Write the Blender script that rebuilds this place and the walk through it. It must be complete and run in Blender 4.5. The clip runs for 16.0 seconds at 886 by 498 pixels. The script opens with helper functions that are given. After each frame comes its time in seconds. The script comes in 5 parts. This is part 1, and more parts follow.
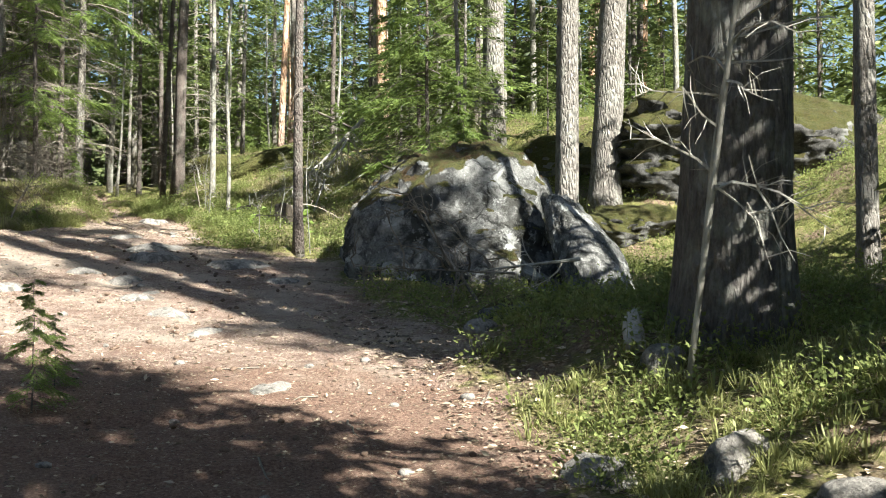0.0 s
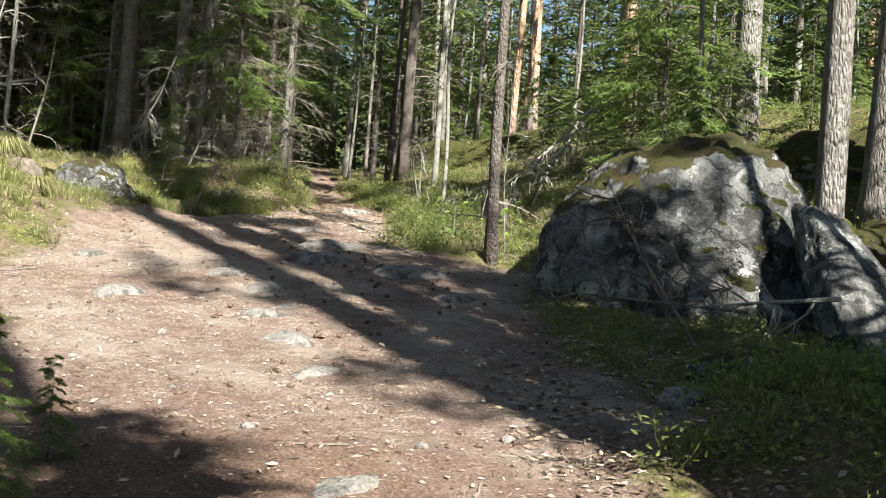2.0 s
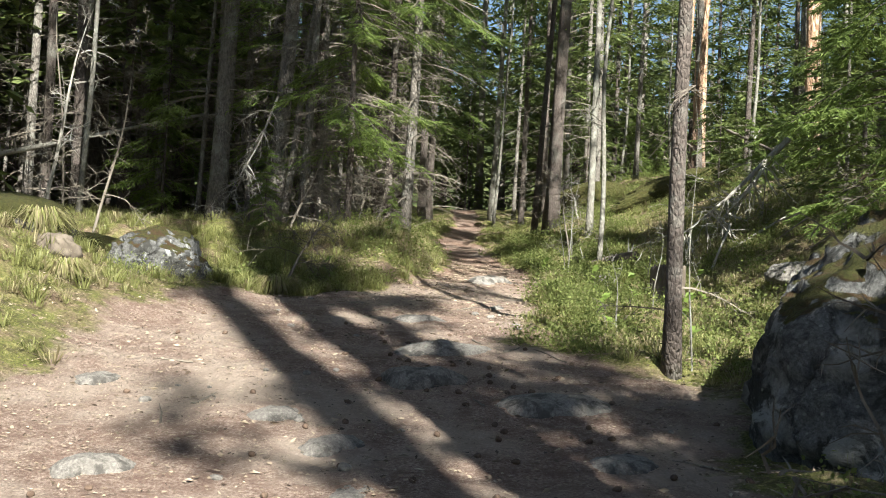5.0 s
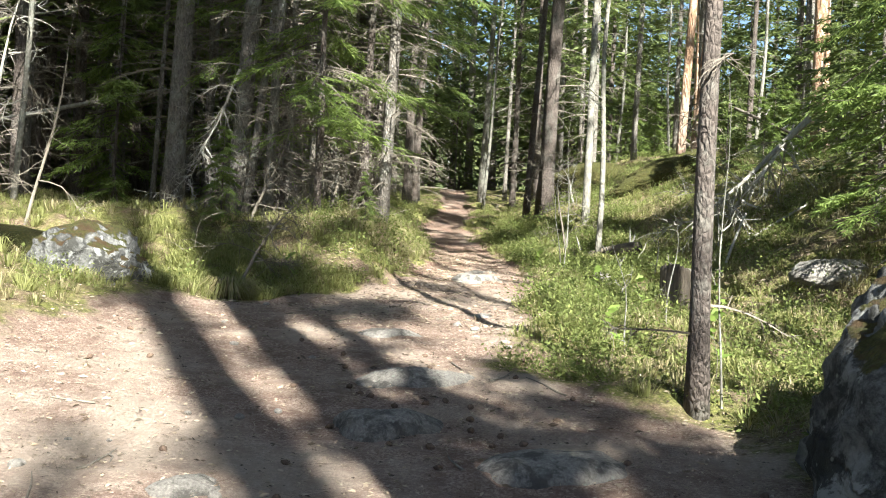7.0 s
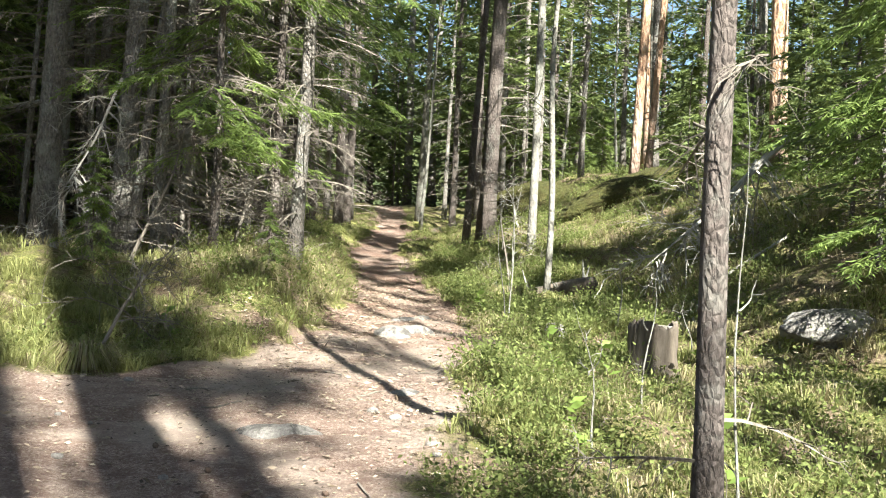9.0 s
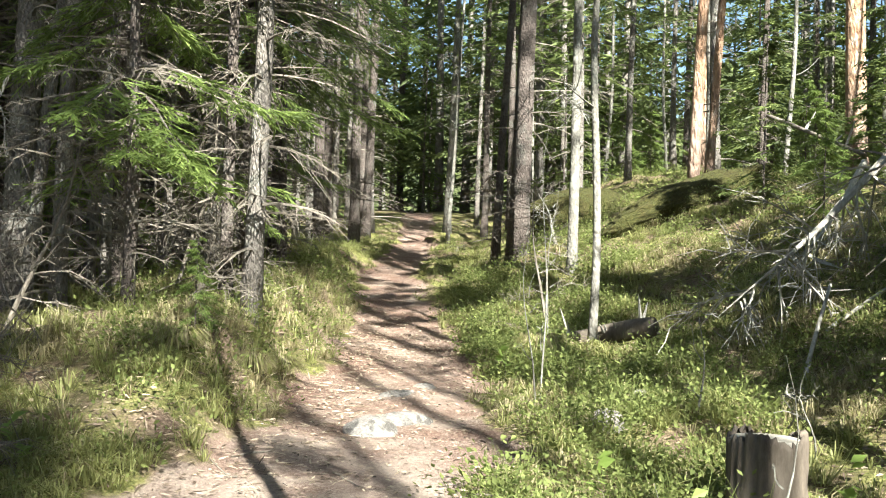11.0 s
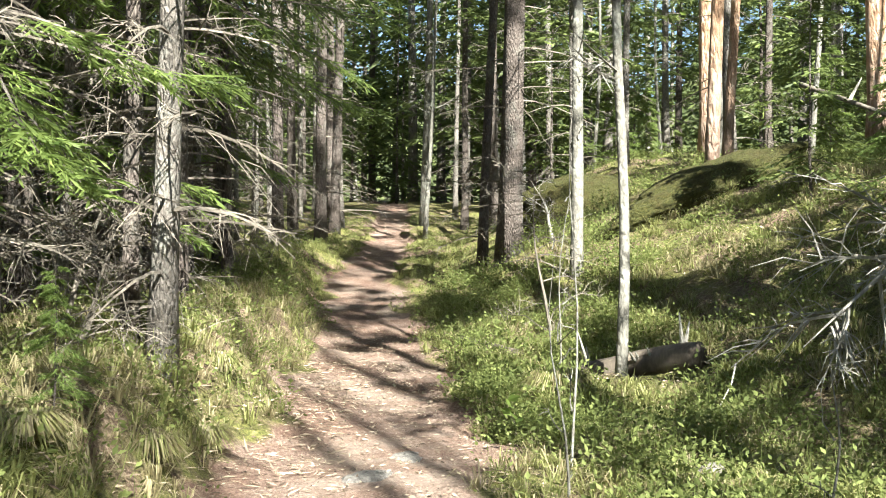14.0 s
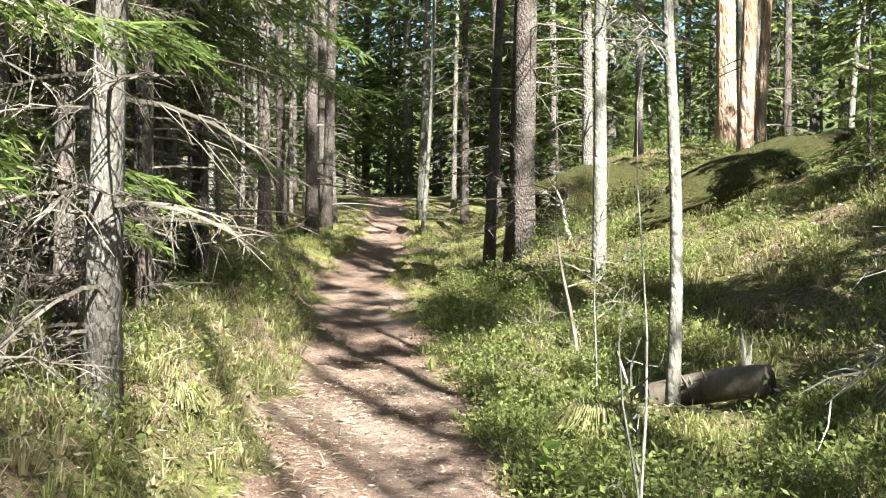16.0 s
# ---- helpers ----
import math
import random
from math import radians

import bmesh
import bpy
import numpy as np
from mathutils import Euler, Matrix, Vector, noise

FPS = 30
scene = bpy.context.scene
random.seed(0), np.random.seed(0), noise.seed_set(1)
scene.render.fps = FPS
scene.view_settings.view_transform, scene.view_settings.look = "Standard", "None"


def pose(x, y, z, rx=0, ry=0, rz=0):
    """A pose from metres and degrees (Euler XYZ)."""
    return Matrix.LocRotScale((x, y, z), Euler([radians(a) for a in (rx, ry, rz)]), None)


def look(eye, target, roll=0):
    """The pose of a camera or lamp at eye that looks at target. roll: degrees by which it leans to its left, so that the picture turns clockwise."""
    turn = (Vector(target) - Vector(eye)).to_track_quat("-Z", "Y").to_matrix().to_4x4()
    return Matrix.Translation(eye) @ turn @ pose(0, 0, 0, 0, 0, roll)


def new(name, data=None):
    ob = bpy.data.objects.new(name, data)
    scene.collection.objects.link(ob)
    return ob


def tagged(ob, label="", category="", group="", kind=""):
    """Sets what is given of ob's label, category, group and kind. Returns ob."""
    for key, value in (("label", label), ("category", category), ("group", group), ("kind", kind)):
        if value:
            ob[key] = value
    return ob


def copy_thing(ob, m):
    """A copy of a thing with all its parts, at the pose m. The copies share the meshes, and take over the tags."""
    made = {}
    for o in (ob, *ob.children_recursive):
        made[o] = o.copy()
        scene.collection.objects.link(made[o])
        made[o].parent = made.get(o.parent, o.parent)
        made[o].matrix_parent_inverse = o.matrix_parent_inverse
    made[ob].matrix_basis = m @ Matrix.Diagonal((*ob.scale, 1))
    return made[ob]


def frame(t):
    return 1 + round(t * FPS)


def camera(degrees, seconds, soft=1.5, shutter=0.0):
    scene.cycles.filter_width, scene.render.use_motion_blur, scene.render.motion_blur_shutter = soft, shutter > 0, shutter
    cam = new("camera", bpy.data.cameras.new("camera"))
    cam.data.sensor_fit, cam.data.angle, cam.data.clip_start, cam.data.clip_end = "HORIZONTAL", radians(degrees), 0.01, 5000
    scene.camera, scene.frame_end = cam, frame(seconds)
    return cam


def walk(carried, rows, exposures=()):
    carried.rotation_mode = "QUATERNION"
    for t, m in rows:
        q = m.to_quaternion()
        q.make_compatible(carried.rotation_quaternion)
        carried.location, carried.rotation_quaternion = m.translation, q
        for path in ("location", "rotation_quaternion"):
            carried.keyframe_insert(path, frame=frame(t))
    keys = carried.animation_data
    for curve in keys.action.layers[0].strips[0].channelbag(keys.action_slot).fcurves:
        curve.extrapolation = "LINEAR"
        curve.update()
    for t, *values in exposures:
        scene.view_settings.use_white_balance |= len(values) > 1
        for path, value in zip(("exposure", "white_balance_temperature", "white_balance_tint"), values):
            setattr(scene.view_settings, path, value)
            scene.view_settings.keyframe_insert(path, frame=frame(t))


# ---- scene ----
cam = camera(43.7, 16.0, soft=1.05)
PATH = [
    (0, (-0.616, -6.222, 0.201), (0.043, -4.335, 0.266), 0.2),
    (0.5, (-0.376, -5.796, 0.231), (0.322, -3.923, 0.273), -1.8),
    (1, (-0.148, -5.339, 0.31), (0.324, -3.396, 0.348), 0.1),
    (1.5, (0.038, -4.814, 0.396), (0.406, -2.848, 0.368), 1.2),
    (2, (0.334, -4.337, 0.468), (0.554, -2.35, 0.499), 3.6),
    (2.5, (0.495, -3.802, 0.514), (0.611, -1.805, 0.493), 4.8),
    (3, (0.557, -3.255, 0.65), (0.613, -1.256, 0.643), 3.9),
    (3.5, (0.63, -2.716, 0.733), (0.608, -0.716, 0.749), 3.2),
    (4, (0.598, -2.226, 0.824), (0.479, -0.229, 0.836), 4.6),
    (4.5, (0.568, -1.826, 0.937), (0.523, 0.173, 0.976), 3.7),
    (4.7, (0.585, -1.632, 0.963), (0.525, 0.366, 1.042), 3.0),
    (6.8, (0.673, -0.111, 1.21), (0.604, 1.888, 1.228), 2.9),
    (7, (0.673, 0.065, 1.228), (0.628, 2.064, 1.262), 3.0),
    (7.5, (0.669, 0.539, 1.324), (0.713, 2.538, 1.354), 3.0),
    (8, (0.738, 0.975, 1.405), (0.781, 2.974, 1.448), 2.2),
    (8.5, (0.783, 1.432, 1.465), (0.781, 3.431, 1.514), 2.5),
    (8.7, (0.779, 1.597, 1.503), (0.831, 3.596, 1.56), 3.1),
    (10.8, (1.119, 4.55, 1.924), (1.126, 6.549, 1.983), 0.3),
    (11, (1.117, 4.705, 1.962), (1.098, 6.704, 2.018), 1.6),
    (11.5, (1.066, 5.065, 2.0), (1.051, 7.065, 2.054), 1.6),
    (12, (1.049, 5.428, 2.041), (1.036, 7.427, 2.081), 0.7),
    (12.5, (1.066, 5.791, 2.099), (1.042, 7.791, 2.147), 1.6),
    (13, (1.007, 6.167, 2.121), (0.992, 8.166, 2.176), 1.1),
    (13.5, (1.005, 6.548, 2.145), (1.014, 8.548, 2.186), 0.9),
    (14, (1.044, 6.903, 2.174), (1.071, 8.903, 2.208), 0.3),
    (14.5, (0.995, 7.229, 2.199), (1.052, 9.228, 2.227), 0.1),
    (15, (1.035, 7.571, 2.202), (1.1, 9.57, 2.222), -0.3),
    (15.5, (1.012, 7.897, 2.217), (1.065, 9.897, 2.24), -0.1),
    (16, (0.947, 8.193, 2.252), (0.987, 10.192, 2.273), 0.3),
]
EXPOSURES = [(0, 2.5, 6300, 4), (1, 2.35, 6300, 4), (2, 2.13, 6300, 5), (4.5, 2.0, 6300, 5), (7, 2.6, 6250, 4), (11, 2.7, 6250, 4), (16, 2.75, 6250, 4)]
walk(cam, [(t, look(e, g, r)) for t, e, g, r in PATH], EXPOSURES)

# ---- light and sky ----
SUN_AZ, SUN_EL = radians(-67), radians(38)   # azimuth from +x towards +y
sun_way = Vector((math.cos(SUN_AZ) * math.cos(SUN_EL), math.sin(SUN_AZ) * math.cos(SUN_EL), math.sin(SUN_EL)))
sun_data = bpy.data.lights.new("sun", "SUN")
sun_data.energy, sun_data.angle, sun_data.color = 5.0, radians(0.5), (1.0, 0.95, 0.86)
sun = new("sun", sun_data)
sun.matrix_world = look((0, 0, 40), Vector((0, 0, 40)) - sun_way)
world = bpy.data.worlds.new("sky")
scene.world = world
world.use_nodes = True
wn = world.node_tree.nodes
sky = wn.new("ShaderNodeTexSky")
sky.sky_type, sky.sun_disc = "NISHITA", False
sky.sun_elevation, sky.sun_rotation = SUN_EL, math.pi / 2 - SUN_AZ
world.node_tree.links.new(sky.outputs[0], wn["Background"].inputs[0])
wn["Background"].inputs[1].default_value = 0.035

rnd = np.random.default_rng(7)


# ---- materials ----
class Nodes:
    """Short hand for building a node material."""

    def __init__(self, name):
        self.mat = bpy.data.materials.new(name)
        self.mat.use_nodes = True
        self.tree = self.mat.node_tree
        self.bsdf = self.tree.nodes["Principled BSDF"]
        self.bsdf.inputs["Specular IOR Level"].default_value = 0.25

    def add(self, kind, **values):
        n = self.tree.nodes.new("ShaderNode" + kind)
        for key, v in values.items():
            sock = n.inputs[key.replace("_", " ")]
            if hasattr(v, "links"):
                self.tree.links.new(v, sock)
            else:
                sock.default_value = v
        return n

    def coords(self, scale=(1, 1, 1), out="Object"):
        tc = self.add("TexCoord")
        return self.add("Mapping", Vector=tc.outputs[out], Scale=scale).outputs[0]

    def noise(self, vec, scale, detail=6, rough=0.6, distort=0.0):
        return self.add("TexNoise", Vector=vec, Scale=scale, Detail=detail, Roughness=rough, Distortion=distort).outputs[0]

    def ramp(self, fac, *stops):
        n = self.add("ValToRGB", Fac=fac)
        e = n.color_ramp.elements
        while len(e) < len(stops):
            e.new(0.5)
        for el, (p, c) in zip(e, stops):
            el.position = p
            el.color = (*c, 1) if isinstance(c, tuple) else (c, c, c, 1)
        return n.outputs[0]

    def mix(self, fac, a, b, how="MIX"):
        n = self.tree.nodes.new("ShaderNodeMix")
        n.data_type, n.blend_type = "RGBA", how
        for i, v in ((0, fac), (6, a), (7, b)):
            if hasattr(v, "links"):
                self.tree.links.new(v, n.inputs[i])
            else:
                n.inputs[i].default_value = (*v, 1) if isinstance(v, tuple) else v
        return n.outputs[2]

    def math(self, op, a, b=0.0):
        n = self.tree.nodes.new("ShaderNodeMath")
        n.operation = op
        for i, v in enumerate((a, b)):
            if hasattr(v, "links"):
                self.tree.links.new(v, n.inputs[i])
            else:
                n.inputs[i].default_value = v
        return n.outputs[0]

    def done(self, color, rough=0.85, height=None, depth=0.02, strength=0.8, glow=None, through_share=0.4):
        self.tree.links.new(color, self.bsdf.inputs["Base Color"])
        if hasattr(rough, "links"):
            self.tree.links.new(rough, self.bsdf.inputs["Roughness"])
        else:
            self.bsdf.inputs["Roughness"].default_value = rough
        if height is not None:
            b = self.add("Bump", Height=height, Distance=depth, Strength=strength)
            self.tree.links.new(b.outputs[0], self.bsdf.inputs["Normal"])
        if glow is not None:      # thin leaves let light through
            t = self.add("BsdfTranslucent", Color=glow)
            m = self.add("MixShader", Fac=through_share)
            self.tree.links.new(self.bsdf.outputs[0], m.inputs[1])
            self.tree.links.new(t.outputs[0], m.inputs[2])
            self.tree.links.new(m.outputs[0], self.tree.nodes["Material Output"].inputs[0])
        return self.mat


def up_share(n, lo, hi):
    g = n.add("NewGeometry")
    z = n.add("SeparateXYZ", Vector=g.outputs["Normal"]).outputs[2]
    return n.add("MapRange", Value=z, From_Min=lo, From_Max=hi).outputs[0]


def ground_material():
    n = Nodes("forest_floor")
    v = n.coords()
    path = n.add("Attribute")
    path.attribute_name = "path"
    fine, mid, big = n.noise(v, 60, 8, 0.75), n.noise(v, 9, 6), n.noise(v, 1.3, 4)
    grit = n.noise(v, 240, 3, 0.8)
    dirt = n.ramp(fine, (0.3, (0.07, 0.044, 0.036)), (0.48, (0.235, 0.163, 0.13)), (0.66, (0.48, 0.385, 0.32)))
    dirt = n.mix(n.ramp(mid, (0.42, 0.0), (0.62, 0.75)), dirt, (0.15, 0.092, 0.072))
    dirt = n.mix(n.ramp(big, (0.45, 0.0), (0.62, 0.55)), dirt, (0.42, 0.35, 0.29))
    dirt = n.mix(n.ramp(grit, (0.6, 0.0), (0.72, 0.6)), dirt, (0.52, 0.42, 0.32))
    moss = n.ramp(fine, (0.3, (0.035, 0.04, 0.012)), (0.5, (0.13, 0.135, 0.035)), (0.7, (0.30, 0.28, 0.10)))
    moss = n.mix(n.ramp(n.noise(v, 5.5, 7, 0.72, 0.5), (0.47, 0.0), (0.62, 0.8)), moss, (0.06, 0.05, 0.022))
    moss = n.mix(n.ramp(n.noise(v, 17, 5, 0.7), (0.54, 0.0), (0.66, 0.7)), moss, (0.34, 0.31, 0.13))
    duff = n.add("Attribute")      # red-brown needle mould on the trodden soil
    duff.attribute_name = "duff"
    mould = n.ramp(fine, (0.3, (0.05, 0.028, 0.02)), (0.5, (0.17, 0.098, 0.07)), (0.7, (0.34, 0.23, 0.17)))
    dirt = n.mix(n.ramp(n.math("ADD", duff.outputs["Fac"], n.math("MULTIPLY", n.math("SUBTRACT", n.noise(v, 1.9, 6, 0.7), 0.5), 1.6)), (0.3, 0.0), (0.75, 0.85)), dirt, mould)
    litter = n.ramp(n.noise(v, 35, 7, 0.8), (0.34, (0.05, 0.034, 0.024)), (0.5, (0.17, 0.115, 0.08)), (0.66, (0.40, 0.31, 0.22)))
    floor = n.mix(n.ramp(n.noise(v, 2.4, 6, 0.7), (0.46, 0.0), (0.62, 1.0)), moss, litter)
    edge = n.math("ADD", path.outputs["Fac"], n.math("MULTIPLY", n.math("SUBTRACT", mid, 0.5), 0.9))
    both = n.mix(n.ramp(edge, (0.35, 0.0), (0.6, 1.0)), floor, dirt)
    relief = n.math("ADD", n.math("MULTIPLY", fine, 0.5), n.math("ADD", mid, n.math("MULTIPLY", grit, 0.25)))
    return n.done(both, 0.95, relief, 0.05, 0.9)


def rock_material(name, tone, moss_lo, moss_hi, moss_amount, lichen=0.58, brown=0.9, patches=0.0):
    n = Nodes(name)
    v = n.coords()
    fine, mid, big = n.noise(v, 55, 8, 0.75), n.noise(v, 7, 7, 0.7, 0.4), n.noise(v, 1.7, 5, 0.6, 0.3)
    base = n.ramp(fine, (0.3, tuple(c * 0.45 for c in tone)), (0.5, tone), (0.72, tuple(min(0.7, c * 1.6) for c in tone)))
    base = n.mix(n.ramp(mid, (0.48, 0.0), (0.58, 0.85)), base, tuple(c * 0.3 for c in tone))
    base = n.mix(n.ramp(big, (0.54, 0.0), (0.62, 0.6)), base, (lichen, lichen * 0.98, lichen * 0.93))
    if patches:      # dark patches and pale patches, spread by noise
        base = n.mix(n.ramp(n.noise(v, 2.3, 7, 0.7, 0.6), (0.5, 0.0), (0.56, patches)), base, (0.035, 0.034, 0.03))
        base = n.mix(n.ramp(n.noise(v, 3.4, 7, 0.65, 0.8), (0.57, 0.0), (0.61, 0.8)), base, (lichen, lichen, lichen * 0.97))
        bent = n.mix(0.35, v, n.add("TexNoise", Vector=v, Scale=2.2, Detail=6.0, Roughness=0.65).outputs[1])
        cracks = n.add("TexVoronoi", Vector=bent, Scale=2.1)
        cracks.feature = "DISTANCE_TO_EDGE"
        crack = n.ramp(n.math("ADD", cracks.outputs[0], n.math("MULTIPLY", n.math("SUBTRACT", mid, 0.5), 0.06)), (0.0, 0.55), (0.025, 0.0))
        base = n.mix(crack, base, (0.03, 0.028, 0.026))
    spots = n.add("TexVoronoi", Vector=v, Scale=16.0).outputs[0]
    base = n.mix(n.ramp(n.math("ADD", spots, n.math("MULTIPLY", mid, 0.5)), (0.34, 0.7), (0.42, 0.0)), base, (lichen * 0.85, lichen * 0.87, lichen * 0.78))
    cover = n.math("ADD", up_share(n, moss_lo, moss_hi), n.math("MULTIPLY", n.math("SUBTRACT", n.noise(v, 2.6, 6, 0.65), 0.5), 2.2))
    cover = n.ramp(n.math("MULTIPLY", cover, moss_amount), (0.42, 0.0), (0.56, 1.0))
    moss = n.ramp(n.noise(v, 38, 6, 0.8), (0.3, (0.025, 0.03, 0.01)), (0.55, (0.085, 0.085, 0.022)), (0.8, (0.17, 0.15, 0.05)))
    moss = n.mix(n.ramp(n.noise(v, 6.0, 7, 0.7), (0.46, 0.0), (0.6, brown)), moss, (0.085, 0.052, 0.024))
    relief = n.math("ADD", n.math("MULTIPLY", fine, 0.35), n.math("ADD", mid, n.math("MULTIPLY", n.math("MULTIPLY", cover, n.noise(v, 70, 4, 0.8)), 1.2)))
    if patches:
        relief = n.math("SUBTRACT", relief, n.math("MULTIPLY", crack, 0.8))
    return n.done(n.mix(cover, base, moss), 0.9, relief, 0.06, 1.0)


def bark_material(name, dark, light, across, along, relief=0.03, orange_from=None, lichen=0.3, plate=0.6):
    n = Nodes(name)
    v = n.coords((across, across, along))
    wob = n.noise(v, 1.0, 5, 0.7)
    cells = n.add("TexVoronoi", Vector=n.mix(0.5, v, n.mix(1.0, v, n.add("TexNoise", Vector=v, Scale=1.4, Detail=5.0, Roughness=0.7).outputs[1], "ADD")), Scale=1.0)
    cells.feature = "DISTANCE_TO_EDGE"
    plates = n.ramp(cells.outputs[0], (0.0, 0.0), (0.4, 1.0))
    fine = n.noise(n.coords((1, 1, 0.35)), 60, 6, 0.75)
    tone = n.mix(n.math("MULTIPLY", plates, plate), n.ramp(wob, (0.3, dark), (0.7, light)), light)
    tone = n.mix(n.ramp(fine, (0.35, 0.6), (0.6, 0.0)), tone, dark)
    tone = n.mix(n.ramp(n.noise(n.coords(), 3.5, 5, 0.7), (0.5, 0.0), (0.68, lichen)), tone, (0.36, 0.38, 0.33))
    if orange_from is not None:
        z = n.add("SeparateXYZ", Vector=n.coords()).outputs[2]
        share = n.add("MapRange", Value=n.math("ADD", z, n.math("MULTIPLY", n.noise(n.coords(), 2.5, 4), 1.2)), From_Min=orange_from, From_Max=orange_from + 1.5).outputs[0]
        tone = n.mix(share, tone, n.ramp(n.noise(n.coords((1, 1, 0.4)), 14, 5, 0.7), (0.35, (0.20, 0.115, 0.07)), (0.52, (0.40, 0.25, 0.16)), (0.68, (0.55, 0.46, 0.38))))
    return n.done(tone, 0.9, n.math("ADD", plates, n.math("MULTIPLY", fine, 0.5)), relief, 1.0)


def leaf_material(name, low, high, share=0.35, rough=0.55):
    n = Nodes(name)
    g = n.add("NewGeometry")
    ob = n.add("ObjectInfo")
    tone = n.ramp(g.outputs["Random Per Island"], (0.0, low), (0.8, high), (1.0, tuple(min(0.5, c * 1.3) for c in high)))
    tone = n.mix(n.math("MULTIPLY", ob.outputs["Random"], 0.35), tone, tuple(c * 0.55 for c in low))
    return n.done(tone, rough, glow=n.mix(0.5, tone, tuple(min(0.6, c * 2.2) for c in high)), through_share=share)


def plain_wood(name, dark, light, scale=30):
    n = Nodes(name)
    v = n.coords((1, 1, 0.3))
    a, b = n.noise(v, scale, 7, 0.75), n.noise(v, 4, 4)
    tone = n.ramp(n.math("ADD", n.math("MULTIPLY", a, 0.6), n.math("MULTIPLY", b, 0.4)), (0.35, dark), (0.65, light))
    return n.done(tone, 0.9, a, 0.01)


M_GROUND = ground_material()
M_BOULDER = rock_material("mossy_granite", (0.15, 0.147, 0.142), 0.42, 0.98, 1.15, 0.36, 1.0, 0.9)
M_SPUR = rock_material("bare_granite", (0.17, 0.166, 0.16), 0.75, 1.5, 0.8, 0.36, 0.9, 0.7)
M_STONE = rock_material("trail_stone", (0.23, 0.21, 0.19), 1.1, 2.2, 0.55, 0.34)
M_OUTCROP = rock_material("outcrop_moss", (0.10, 0.095, 0.09), -0.25, 0.45, 1.35, 0.25, 0.3)
M_MOSSROCK = rock_material("deep_moss", (0.12, 0.115, 0.105), -1.6, -0.5, 1.0, 0.3, 0.3)
M_PINE = bark_material("pine_bark", (0.075, 0.064, 0.056), (0.33, 0.30, 0.27), 26, 8, 0.035, 6.0, 0.35, 0.45)
M_PINE_OLD = bark_material("old_pine_bark", (0.05, 0.044, 0.04), (0.22, 0.20, 0.185), 24, 5.0, 0.05, None, 0.4, 0.35)
M_PINE_RED = bark_material("red_pine_bark", (0.12, 0.07, 0.045), (0.42, 0.31, 0.25), 16, 5, 0.03, 0.9, 0.35)
M_SPRUCE = bark_material("spruce_bark", (0.07, 0.06, 0.052), (0.255, 0.228, 0.203), 40, 18, 0.015, None, 0.5)
M_DARK_SPRUCE = bark_material("dark_spruce_bark", (0.05, 0.04, 0.035), (0.16, 0.13, 0.115), 40, 18, 0.015, None, 0.25)
M_PALE = bark_material("pale_bark", (0.08, 0.073, 0.062), (0.25, 0.237, 0.205), 22, 14, 0.008, None, 0.5, 0.4)
M_DEAD = plain_wood("dead_twigs", (0.065, 0.054, 0.044), (0.23, 0.20, 0.165))
M_BLEACHED = plain_wood("bleached_wood", (0.15, 0.138, 0.12), (0.40, 0.375, 0.33))
M_ROT = plain_wood("rotten_wood", (0.04, 0.03, 0.024), (0.17, 0.14, 0.11), 14)
M_CUT = plain_wood("weathered_cut_wood", (0.22, 0.19, 0.15), (0.46, 0.43, 0.37), 50)
M_NEEDLE = leaf_material("spruce_needles", (0.032, 0.048, 0.018), (0.13, 0.16, 0.05))
M_FRESH = leaf_material("fresh_spruce_needles", (0.05, 0.08, 0.02), (0.165, 0.215, 0.06), 0.45)
M_PINE_NEEDLE = leaf_material("pine_needles", (0.04, 0.07, 0.02), (0.11, 0.15, 0.04))
M_BERRY = leaf_material("bilberry_leaves", (0.06, 0.078, 0.022), (0.20, 0.23, 0.075), 0.4, 0.85)
M_GRASS = leaf_material("grass_blades", (0.10, 0.11, 0.036), (0.28, 0.285, 0.115), 0.4)
M_STRAW = leaf_material("dry_grass", (0.13, 0.105, 0.055), (0.30, 0.26, 0.15), 0.3)
M_LEAF = leaf_material("young_leaves", (0.07, 0.12, 0.025), (0.20, 0.27, 0.065), 0.45)
M_LITTER = leaf_material("forest_litter", (0.045, 0.028, 0.02), (0.42, 0.33, 0.24), 0.1, 0.8)
M_CONE = plain_wood("cone_scales", (0.05, 0.032, 0.024), (0.16, 0.11, 0.08), 60)


# ---- mesh helpers ----
class Soup:
    """Gathers vertices and quads, given as arrays, for one mesh."""

    def __init__(self):
        self.v, self.f, self.n = [], [], 0

    def add(self, v, f):
        self.v.append(np.asarray(v, float).reshape(-1, 3))
        self.f.append(np.asarray(f, int).reshape(-1, 4) + self.n)
        self.n += len(self.v[-1])

    def mesh(self, name, material, smooth=False):
        me = bpy.data.meshes.new(name)
        v = np.concatenate(self.v).astype(np.float32)
        f = np.concatenate(self.f).astype(np.int32)
        me.vertices.add(len(v))
        me.vertices.foreach_set("co", v.ravel())
        me.loops.add(f.size)
        me.loops.foreach_set("vertex_index", f.ravel())
        me.polygons.add(len(f))
        me.polygons.foreach_set("loop_start", np.arange(0, f.size, 4, dtype=np.int32))
        me.polygons.foreach_set("loop_total", np.full(len(f), 4, np.int32))
        me.polygons.foreach_set("use_smooth", np.full(len(f), smooth))
        me.update(calc_edges=True)
        me.validate()
        me.materials.append(material)
        return me


def unit(a):
    return a / np.maximum(np.linalg.norm(a, axis=-1, keepdims=True), 1e-9)


